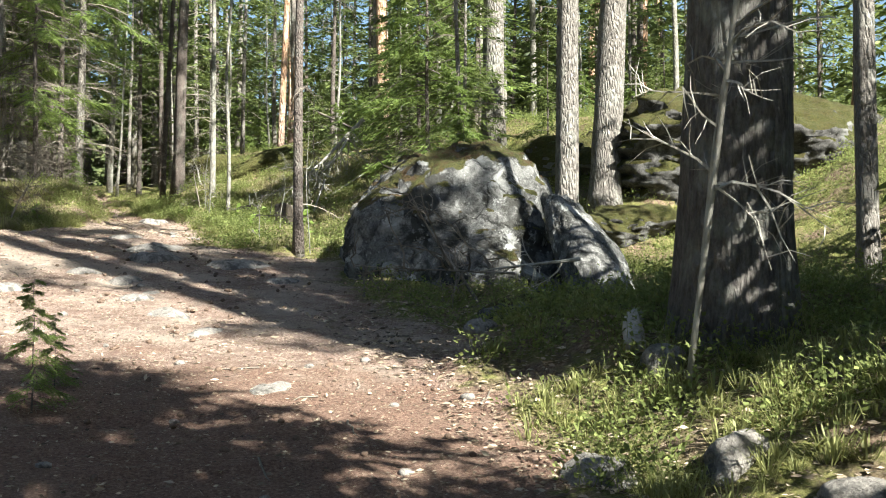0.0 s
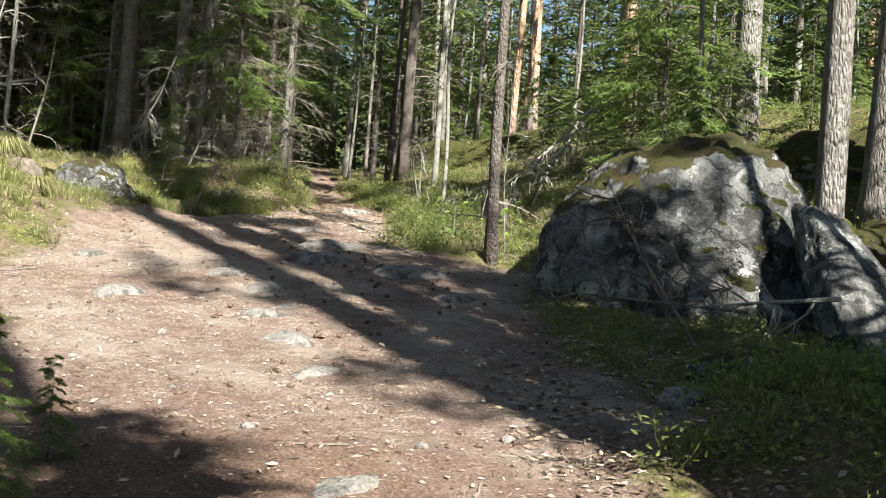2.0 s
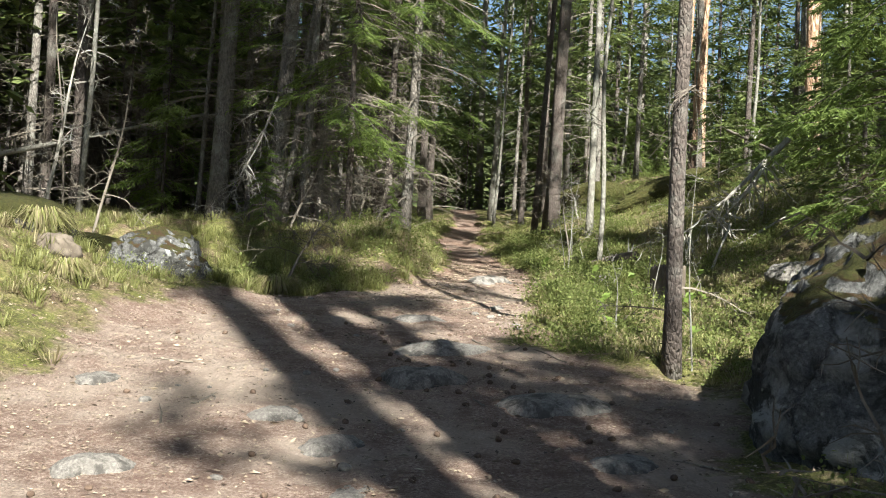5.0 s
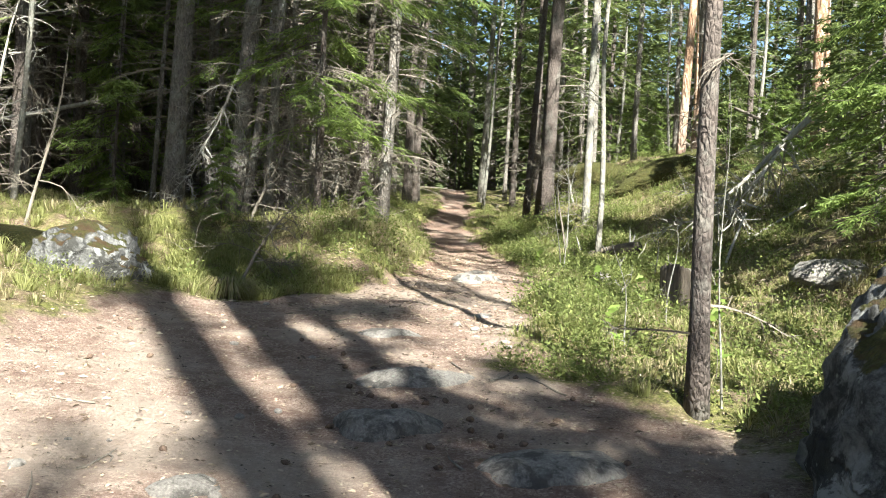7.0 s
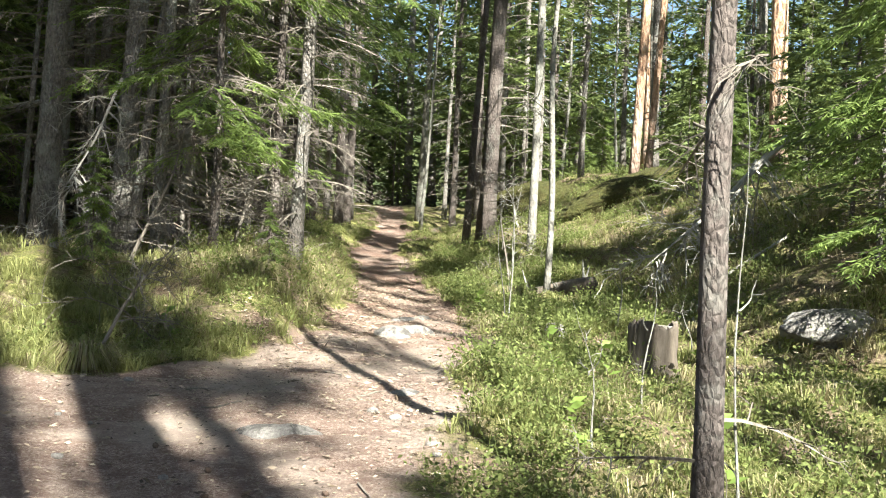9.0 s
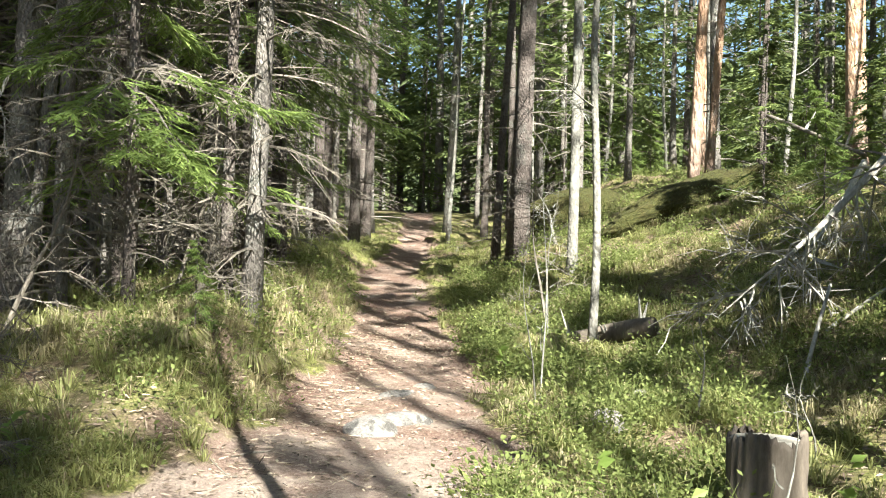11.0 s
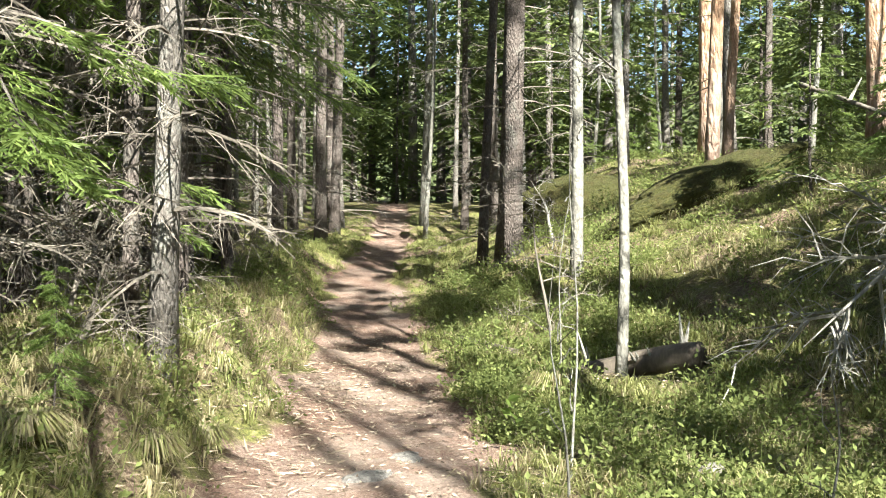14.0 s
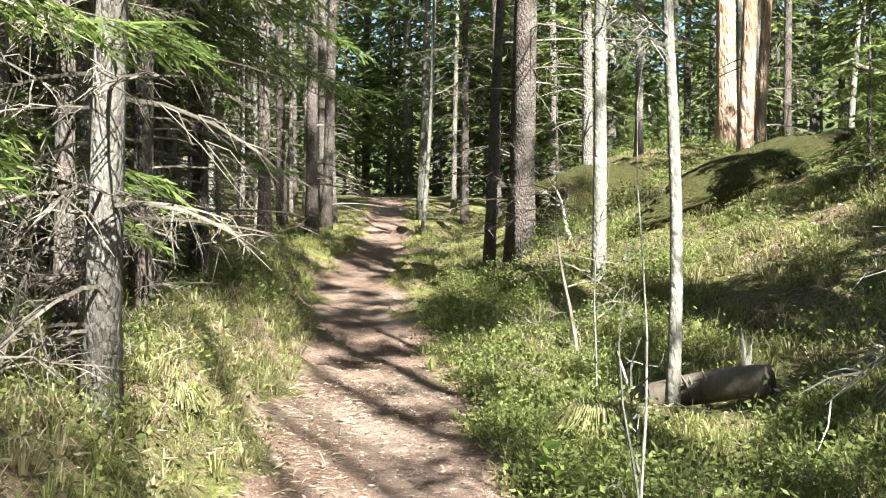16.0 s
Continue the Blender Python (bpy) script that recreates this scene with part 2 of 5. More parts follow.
def tube(soup, pts, radii, sides=6, rough=0.0, seed=0):
    """A tapered tube along pts, closed at both ends by a cap of quads drawn to the axis."""
    pts, radii = np.asarray(pts, float), np.asarray(radii, float)
    along = unit(np.gradient(pts, axis=0))
    ref = np.array((0.0, 1.0, 0.0)) if abs(along[:, 1]).mean() < 0.7 else np.array((1.0, 0.0, 0.0))
    a = unit(np.cross(along, ref))
    b = np.cross(along, a)
    ang = np.linspace(0, 2 * np.pi, sides, endpoint=False)
    r = radii[:, None] * np.ones(sides)[None]
    if rough:
        g = np.random.default_rng(seed)
        lobes = sum(g.normal(0, 1) / k * np.cos(k * ang + g.uniform(0, 6.3)) for k in (2, 3, 5, 7))
        r = r * (1 + rough * lobes[None] + rough * 0.5 * g.normal(0, 1, r.shape))
    ring = pts[:, None] + r[..., None] * (np.cos(ang)[None, :, None] * a[:, None] + np.sin(ang)[None, :, None] * b[:, None])
    k, n = len(pts), sides
    v = np.concatenate((ring.reshape(-1, 3), pts[:1], pts[-1:]))
    i = np.arange(n)
    j = (i + 1) % n
    f = [np.stack((o + i, o + j, o + n + j, o + n + i), 1) for o in range(0, (k - 1) * n, n)]
    e = np.arange(0, n - 1, 2)
    f.append(np.stack((np.full(len(e), k * n), (e + 2) % n, e + 1, e), 1))
    o = (k - 1) * n
    f.append(np.stack((np.full(len(e), k * n + 1), o + e, o + e + 1, o + (e + 2) % n), 1))
    soup.add(v, np.concatenate(f))


def twigs(soup, start, way, length, radius, droop=0.0):
    """Many thin three-sided twigs of two joints each, as arrays."""
    start, way = np.asarray(start, float), unit(np.asarray(way, float))
    m = len(start)
    if not m:
        return
    length, radius = np.broadcast_to(length, m), np.broadcast_to(radius, m)
    side = unit(np.cross(way, rnd.normal(0, 1, (m, 3))))
    other = np.cross(way, side)
    mid = start + way * length[:, None] * 0.5 + side * length[:, None] * 0.06
    tip = start + way * length[:, None] - np.array((0, 0, 1)) * (droop * length)[:, None] + other * length[:, None] * 0.08
    rows = []
    for p, s in ((start, 1.0), (mid, 0.7), (tip, 0.25)):
        for q in range(3):
            t = q * 2 * np.pi / 3
            rows.append(p + (side * math.cos(t) + other * math.sin(t)) * (radius * s)[:, None])
    v = np.stack(rows, 1)
    base = np.arange(m)[:, None] * 9
    quads = np.array([(o + q, o + (q + 1) % 3, o + 3 + (q + 1) % 3, o + 3 + q) for o in (0, 3) for q in range(3)])
    soup.add(v.reshape(-1, 3), (base[:, :, None] + quads[None]).reshape(-1, 4))


def blades(soup, start, way, length, width, fold=0.15):
    """Many leaf-shaped, slightly folded blades, as arrays."""
    start, way = np.asarray(start, float), unit(np.asarray(way, float))
    m = len(start)
    if not m:
        return
    length, width = np.broadcast_to(length, m), np.broadcast_to(width, m)
    side = unit(np.cross(way, rnd.normal(0, 1, (m, 3)) + np.array((0, 0, 1.5))))
    lift = np.cross(side, way)
    mid = start + way * (length * 0.45)[:, None]
    v = np.stack((start, mid + (side + fold * lift) * (width / 2)[:, None], start + way * length[:, None], mid - (side - fold * lift) * (width / 2)[:, None]), 1)
    soup.add(v.reshape(-1, 3), np.arange(m * 4).reshape(-1, 4))


def thing(name, label, category, at=None, group="", kind=""):
    ob = new(name)
    ob.empty_display_size = 0.2
    if at is not None:
        ob.matrix_world = at
    return tagged(ob, label, category, group, kind)


def part(name, data, parent, label=""):
    ob = new(name, data)
    ob.parent = parent
    return tagged(ob, label)


# ---- the lie of the land ----
PROFILE = np.array(((-400, -22), (-60, -6.0), (-30, -3.8), (-7, -1.38), (-1.6, -0.56), (0.65, -0.24), (2.4, -0.02), (4, 0.24), (5.1, 0.40), (7.5, 0.72),
                    (10.9, 1.10), (13.5, 1.27), (17.2, 1.50), (23.5, 2.2), (40, 4.1), (80, 6.5), (400, 10)))
FOOT = np.array(((-400, 8), (0, 7.0), (5, 6.2), (7, 5.2), (10, 3.6), (14.4, 2.65), (20, 1.2), (27, 1.6), (40, 4), (400, 10)))
MIDDLE = np.array(((-40, -4), (-8, 0.0), (-1.5, 0.15), (1, 0.45), (3.4, -0.1), (5, 0.1), (6, -0.15), (6.8, -0.55), (7.4, -0.5), (8.4, -0.33), (9.1, 0.1), (9.6, 0.42), (10.2, 0.7), (13, 0.75), (15, 0.65), (17.5, 0.5), (21.5, 0.15), (26.5, 0.33), (40, -0.1), (60, -2)))
HALF = np.array(((-40, 0.8), (-8, 1.2), (-1.5, 1.3), (1, 1.55), (3.4, 1.85), (5, 2.1), (6, 1.75), (6.8, 1.45), (7.4, 1.5), (8.4, 1.42), (9.1, 1.1), (9.6, 0.74), (10.2, 0.7), (13, 0.62), (17.5, 0.5), (26.5, 0.4), (60, 0.4)))


def ease(v):
    v = np.clip(v, 0, 1)
    return v * v * (3 - 2 * v)


def on_path(x, y):
    """1 on the bare trail, 0 in the forest floor."""
    x = x + 0.10 * np.sin(2.7 * y + 1.3 * x) + 0.07 * np.sin(6.1 * y - 2.2 * x) + 0.05 * np.sin(13 * y + 9 * x)
    d = np.abs(x - np.interp(y, MIDDLE[:, 0], MIDDLE[:, 1])) / np.interp(y, HALF[:, 0], HALF[:, 1])
    return ease((1.25 - d) / 0.5)


def land(x, y):
    x, y = np.asarray(x, float), np.asarray(y, float)
    z = np.interp(y, PROFILE[:, 0], PROFILE[:, 1])
    s = np.maximum(0, (x - np.interp(y, FOOT[:, 0], FOOT[:, 1])) / 3.6)
    z = z + np.interp(y, (9, 15), (2.3, 1.85)) * np.where(s < 0.65, s, 0.65 + 0.2 * (1 - np.exp(-(np.maximum(s, 0.65) - 0.65) / 0.2)))
    z = z + 0.75 * np.exp(-(((x + 3.7) / 1.3) ** 2 + ((y - 7.0) / 1.6) ** 2))
    z = z + 0.5 * ease((x - 1.6) / 1.6) * ease((1.6 - y) / 1.8)
    edge = np.interp(y, MIDDLE[:, 0], MIDDLE[:, 1]) - np.interp(y, HALF[:, 0], HALF[:, 1])
    z = z + 0.44 * ease((edge - x) / 0.5) * ease((y - 9.6) / 1.8) * ease((27 - y) / 7)      # the raised side of the trail
    z = z - 0.95 * np.exp(-(((x - 7.9) / 1.5) ** 2 + ((y - 5.9) / 0.9) ** 2))      # hollow under the outcrop
    bare = on_path(x, y)
    wild = 1 - bare
    for k, (fx, fy, a) in enumerate(((0.9, 1.3, 0.05), (2.3, -1.7, 0.05), (4.1, 3.3, 0.04), (-6.3, 5.2, 0.018), (9.7, 11.3, 0.010), (17, -13, 0.006))):
        z = z + a * np.sin(fx * x + fy * y + k) * np.sin(0.7 * fy * x - 1.1 * fx * y + 2 * k) * (0.25 + 0.75 * wild if k < 4 else 1.0)
    return z + 0.05 * wild


def spot(x, y, sink=0.0):
    return (x, y, float(land(x, y)) - sink)


def ground_sheet():
    near_x = np.arange(-5.5, 9.5, 0.07)
    near_y = np.arange(-7.5, 30, 0.09)
    far = np.array((0.4, 0.9, 1.6, 2.5, 4, 6, 9, 13, 19, 28, 45, 80, 140, 240, 400))
    xs = np.concatenate((near_x[0] - far[::-1], near_x, near_x[-1] + far))
    ys = np.concatenate((near_y[0] - far[::-1], near_y, near_y[-1] + far))
    gx, gy = np.meshgrid(xs, ys)
    v = np.stack((gx, gy, land(gx, gy)), -1).reshape(-1, 3)
    w, h = len(xs), len(ys)
    i = (np.arange(h - 1)[:, None] * w + np.arange(w - 1)[None]).ravel()
    s = Soup()
    s.add(v, np.stack((i, i + 1, i + w + 1, i + w), 1))
    me = s.mesh("ground", M_GROUND, True)
    me.attributes.new("path", "FLOAT", "POINT").data.foreach_set("value", on_path(v[:, 0], v[:, 1]).astype(np.float32))
    mould = np.maximum(0.85 * ease((1.9 - v[:, 1] - 0.5 * v[:, 0]) / 2.2), 0.55 * ease((v[:, 1] - 8.5) / 3))
    me.attributes.new("duff", "FLOAT", "POINT").data.foreach_set("value", mould.astype(np.float32))
    tagged(new("ground", me), "forest ground with a bare reddish-brown trodden trail", "ground", kind="structure")


ground_sheet()


# ---- rocks ----
def rock_mesh(name, material, size, seed, planes=9, rough=0.06, detail=5, sharp=9.0, top=1.0, cuts=None):
    """A faceted, weathered stone: a ball cut by soft planes, with broken relief."""
    g = np.random.default_rng(seed)
    bm = bmesh.new()
    bmesh.ops.create_icosphere(bm, subdivisions=detail, radius=1)
    d = unit(np.array([v.co for v in bm.verts]))
    nrm = unit(g.normal(0, 1, (planes, 3)) + np.array((0, 0, 0.1)))
    off = g.uniform(0.68, 0.98, planes)
    nrm, off = np.concatenate((nrm, [(0, 0, 1)])), np.append(off, top)
    if cuts:
        nrm, off = unit(np.array([c[:3] for c in cuts])), np.array([c[3] for c in cuts])
    reach = np.maximum(d @ nrm.T, 0.02) / off
    r = 1.0 / (np.sum(reach ** sharp, 1) + 1.0) ** (1 / sharp)
    shift = Vector(g.uniform(-50, 50, 3))
    for v, q, k in zip(bm.verts, d, r):
        p = Vector(q)
        n1 = noise.fractal(p * 1.6 + shift, 0.9, 2.1, 5)
        n2 = noise.cell(p * 3.1 + shift + Vector((n1, n1, 0)))
        k *= 1 + rough * n1 + rough * 0.25 * n2 + rough * 0.35 * noise.fractal(p * 7 + shift, 0.8, 2.2, 3)
        v.co = (q[0] * k * size[0], q[1] * k * size[1], q[2] * k * size[2])
    for f in bm.faces:
        f.smooth = True
    me = bpy.data.meshes.new(name)
    bm.to_mesh(me)
    bm.free()
    me.materials.append(material)
    return me


def rock(name, label, at, size, seed, material=None, turn=0.0, group="", tilt=0.0, lean=0.0, **more):
    ob = new(name, rock_mesh(name, material or M_STONE, size, seed, **more))
    ob.matrix_world = pose(at[0], at[1], at[2], tilt, lean, turn)
    return tagged(ob, label, "rock", group)


rock("boulder", "large grey granite boulder with brown moss on its crown", (3.34, 4.55, 0.36), (1.33, 1.45, 1.33), 19, M_BOULDER, 0, rough=0.10, detail=6, sharp=10.0,
     cuts=((-0.94, 0.33, 0.08, 0.9), (-0.7, -0.6, 0.2, 0.93), (-0.25, -0.94, 0.18, 0.84), (0.45, -0.85, 0.3, 0.9), (0.95, -0.3, 0.35, 0.88), (-0.05, -0.1, 1, 1.08), (-0.65, -0.05, 0.75, 1.04), (0.3, 0.9, 0.2, 0.9), (-0.3, -0.65, 0.65, 1.03)))
rock("boulder_spur", "narrow grey rock spur leaning against the boulder", (3.93, 2.8, 0.38), (0.34, 1.0, 0.36), 29, M_SPUR, 2, tilt=48, rough=0.10, detail=6, sharp=12.0, planes=9)
rock("boulder_foot_stone", "rounded grey stone half buried in front of the boulder", (2.75, 1.75, -0.08), (0.40, 0.30, 0.25), 31, M_BOULDER, 15, rough=0.05)
rock("small_stone", "small flat stone at the trail's edge", spot(2.05, 0.65, -0.01), (0.13, 0.10, 0.09), 5, detail=3)
rock("edge_rock", "reddish weathered rock at the trail's edge", spot(1.56, -1.98, 0.04), (0.24, 0.17, 0.17), 45, M_STONE, 20, detail=4, rough=0.1, sharp=18.0, planes=11)
rock("edge_rock", "pale split rock lying in grass at the trail's edge", spot(2.0, -2.4, 0.0), (0.30, 0.12, 0.15), 52, M_STONE, 35, detail=4, rough=0.12, sharp=20.0, planes=12)
rock("edge_rock", "grey rock half sunk in grass", spot(2.12, -2.95, 0.02), (0.18, 0.15, 0.12), 58, M_STONE, 0, detail=4, sharp=18.0, planes=11)
rock("grass_rock", "grey angular rock among bilberry plants", spot(2.33, -1.25, 0.0), (0.16, 0.12, 0.12), 62, M_STONE, 10, detail=3, rough=0.1)
rock("side_boulder", "pale grey boulder with dark cracks at the clearing's edge", (-2.28, 8.75, 1.06), (0.47, 0.40, 0.42), 71, M_BOULDER, 20, rough=0.14, sharp=14.0)
rock("mossy_rock", "mossy rock on the grassy knoll", (-3.3, 9.7, 1.1), (0.6, 0.5, 0.42), 75, M_OUTCROP, 0)
rock("mossy_rock", "mossy rock on the grassy knoll", (-3.5, 7.7, 1.35), (0.8, 0.6, 0.4), 77, M_OUTCROP, 60)
for k, (x, y, a, b, h, tn) in enumerate(((-0.03, 4.02, 0.20, 0.15, 0.10, 20), (0.21, 2.38, 0.26, 0.2, 0.10, 50), (-0.02, 3.0, 0.17, 0.12, 0.06, 0), (-1.0, 3.5, 0.22, 0.14, 0.08, 10),
                                        (0.12, 3.4, 0.24, 0.16, 0.05, 80), (1.1, 4.95, 0.36, 0.28, 0.13, 30), (0.33, 5.5, 0.36, 0.3, 0.15, 70), (0.45, 6.4, 0.42, 0.26, 0.12, 10),
                                        (-0.42, 4.5, 0.34, 0.2, 0.09, 0), (0.67, 10.95, 0.15, 0.16, 0.11, 0), (0.86, 11.2, 0.17, 0.15, 0.09, 40), (0.78, 12.1, 0.14, 0.1, 0.06, 15),
                                        (0.95, 12.6, 0.13, 0.12, 0.05, 70), (0.35, 1.6, 0.3, 0.14, 0.05, 25), (0.5, -0.2, 0.26, 0.16, 0.04, 60), (1.35, 3.9, 0.2, 0.15, 0.07, 5),
                                        (-1.6, 5.0, 0.22, 0.16, 0.08, 30), (0.2, 7.6, 0.3, 0.16, 0.08, 0), (0.75, 8.8, 0.22, 0.13, 0.06, 20))):
    rock("trail_stone", "flat worn stone showing through the trodden trail", spot(x, y, 0.75 * a - 0.85 * h), (a * 1.15, b * 1.15, 0.75 * a), 100 + k, M_STONE, tn, "stones in the trail", detail=4, rough=0.09, planes=6, sharp=6.0)
rock("white_stone", "pale quartz stone among grass", spot(2.0, 10.9, -0.03), (0.10, 0.09, 0.10), 130, M_STONE, 0, detail=3)
rock("white_stone", "small pale stone beside grass", spot(2.35, 12.0, -0.03), (0.09, 0.08, 0.08), 131, M_STONE, 0, detail=3)
rock("mossy_outcrop", "large moss-topped rock outcrop jutting over a dark hollow", (8.7, 7.3, 1.95), (2.6, 1.7, 1.1), 141, M_OUTCROP, 8, rough=0.14, detail=6, sharp=12.0,
     cuts=((0, 0, 1, 0.92), (-0.45, -0.8, -0.4, 0.72), (0.5, -0.75, -0.35, 0.8), (-0.9, 0.1, 0.1, 0.9), (0.9, 0.2, 0, 0.9), (0, 0.9, 0.2, 0.9), (-0.35, -0.5, 0.75, 0.95)))
rock("bank_rock", "low pinkish weathered rock on the bank", spot(4.1, 10.15, 0.08), (0.55, 0.36, 0.22), 146, M_STONE, 15, rough=0.1, detail=5, sharp=12.0)
rock("bank_rock", "low grey rock half sunk in moss on the bank", spot(3.75, 9.1, 0.10), (0.38, 0.26, 0.18), 148, M_STONE, -20, rough=0.1, detail=5, sharp=12.0)
rock("mossy_outcrop", "moss-covered rock shelf among pines", (6.9, 9.0, 1.5), (1.5, 1.7, 0.95), 143, M_OUTCROP, 0, rough=0.13, detail=6, sharp=14.0)
rock("mossy_outcrop", "low moss-covered rock shelf beside a pine", (6.3, 6.5, 0.95), (0.9, 0.7, 0.35), 147, M_OUTCROP, 10, rough=0.2, sharp=14.0)
rock("mossy_slab", "moss-covered rock slab on the crest of the bank", (3.9, 19.0, 2.97), (1.3, 0.62, 0.30), 151, M_MOSSROCK, 0, lean=-23, rough=0.13, sharp=16.0, planes=5, detail=6)
rock("mossy_slab", "rounded mossy rock on the crest of the bank", (3.1, 21.3, 2.88), (0.95, 0.75, 0.52), 153, M_MOSSROCK, 0, rough=0.1, sharp=16.0, planes=7, detail=6)


# ---- trees ----
def spine(height, lean=(0.0, 0.0), wave=0.03, count=14, seed=0):
    g = np.random.default_rng(seed)
    z = np.linspace(0, 1, count) ** 1.15
    ph = g.uniform(0, 6.3, 4)
    x = lean[0] * z * height + wave * height * 0.1 * (np.sin(4 * z + ph[0]) - math.sin(ph[0])) + wave * 0.25 * np.sin(17 * z + ph[2])
    y = lean[1] * z * height + wave * height * 0.1 * (np.sin(5 * z + ph[1]) - math.sin(ph[1])) + wave * 0.25 * np.sin(14 * z + ph[3])
    return np.stack((x, y, z * height - 0.12), 1)


def trunk_mesh(name, material, pts, dia, sides=12, flare=0.35, rough=0.04, seed=0):
    s = Soup()
    z = pts[:, 2] - pts[0, 2]
    top = z[-1]
    r = dia / 2 * (1 - 0.85 * z / top) * (1 + flare * np.exp(-z / max(0.12, dia * 0.7)))
    tube(s, pts, r, sides, rough, seed)
    return s.mesh(name, material, True)


def along(pts, h):
    z = pts[:, 2]
    return np.stack([np.interp(h, z, pts[:, k]) for k in range(3)], -1)


def dead_limbs(pts, lo, hi, count, reach, seed, fine=9, droop=0.35):
    """Bare lower branches with their forked twigs."""
    g = np.random.default_rng(seed)
    limbs = []
    for h in g.uniform(lo, hi, count):
        s = Soup()
        limbs.append(s)
        az = g.uniform(0, 2 * np.pi)
        out = np.array((math.cos(az), math.sin(az), 0.0))
        side = np.array((-out[1], out[0], 0.0))
        L = reach * g.uniform(0.45, 1.1)
        u = np.linspace(0, 1, 5)
        p = along(pts, h) + out * (u * L)[:, None] + side * (g.normal(0, 0.12) * L * u ** 2)[:, None]
        p[:, 2] += L * (0.12 * u - droop * g.uniform(0.3, 1.4) * u ** 1.8)
        tube(s, p, np.array((0.011, 0.009, 0.007, 0.005, 0.002)) * (0.7 + 0.4 * L), 3)
        k = g.integers(fine // 2, fine + 3)
        at = g.uniform(0.2, 1, k)
        st = np.stack([np.interp(at, u, p[:, q]) for q in range(3)], -1)
        sgn = g.choice((-1, 1), k)
        w = out * 0.6 + side[None] * (sgn * 0.8)[:, None] + g.normal(0, 0.3, (k, 3)) - np.array((0, 0, 0.3))
        ln = L * g.uniform(0.2, 0.5, k) * (1.15 - at * 0.6)
        twigs(s, st, w, ln, 0.004, 0.3)
        st2 = np.repeat(st + unit(w) * (ln * 0.5)[:, None], 2, 0)
        twigs(s, st2, np.repeat(w, 2, 0) + g.normal(0, 0.6, (2 * k, 3)), np.repeat(ln, 2) * 0.45, 0.0025, 0.2)
    return limbs


def limb_parts(limbs, ob, single, material=None, name="dead_branch"):
    """Each limb as a part where the walk passes close, else all joined as stuff."""
    material = material or M_DEAD
    if single:
        for s in limbs:
            part(name, s.mesh(name, material), ob)
        return
    whole = Soup()
    for s in limbs:
        whole.add(np.concatenate(s.v), np.concatenate(s.f))
    tagged(part("deadwood", whole.mesh("deadwood", material), ob), kind="stuff")


def spruce_sprays(pts, height, lo, hi, step, reach, seed, rays=9, leaflets=7, size=0.11, droop=0.62, slim=0.26, hang=0.35):
    """Green branches: drooping limbs with flat sprays of needled twigs."""
    g = np.random.default_rng(seed)
    leaf, wood = Soup(), Soup()
    h = lo
    while h < hi:
        az = g.uniform(0, 2 * np.pi)
        out = np.array((math.cos(az), math.sin(az), 0.0))
        side = np.array((-out[1], out[0], 0.0))
        L = min(reach, 0.32 * (height - h) + 0.15) * g.uniform(0.6, 1.1)
        u = np.linspace(0, 1, 6)
        p = along(pts, h) + out * (u * L)[:, None]
        p[:, 2] += L * (0.15 * u - droop * g.uniform(0.6, 1.2) * u ** 1.5 + 0.18 * u ** 4)
        tube(wood, p, 0.012 * (0.5 + 0.5 * L) * np.array((1, 0.85, 0.65, 0.5, 0.3, 0.12)), 3)
        at = np.repeat(np.linspace(0.22, 1.0, rays), 2)
        sgn = np.tile((-1.0, 1.0), rays)
        st = np.stack([np.interp(at, u, p[:, q]) for q in range(3)], -1)
        ln = L * (0.42 - 0.26 * at) * g.uniform(0.6, 1.25, len(at)) + 0.06
        w = out * (0.55 + 0.5 * at)[:, None] + side[None] * (sgn * (1.0 - 0.45 * at))[:, None]
        w = unit(w + g.normal(0, 0.12, w.shape) - np.array((0, 0, hang)) * g.uniform(0.3, 1.6, (len(at), 1)))
        blades(leaf, st, w, ln, size * slim * 1.2)
        n = leaflets
        q = np.tile(np.linspace(0.1, 0.95, n), len(at))
        base = np.repeat(st, n, 0) + np.repeat(w, n, 0) * (np.repeat(ln, n) * q)[:, None]
        sd = unit(np.cross(np.repeat(w, n, 0), (0, 0, 1.0))) * np.tile(np.where(np.arange(n) % 2, 1.0, -1.0), len(at))[:, None]
        lw = np.repeat(w, n, 0) * 0.8 + sd * 0.75 + g.normal(0, 0.22, base.shape) - np.array((0, 0, 0.12))
        blades(leaf, base, lw, size * g.uniform(0.6, 1.25, len(base)), size * slim)
        h += step * g.uniform(0.5, 1.5) * (1 if h < 5 else 1.5)
    return leaf, wood


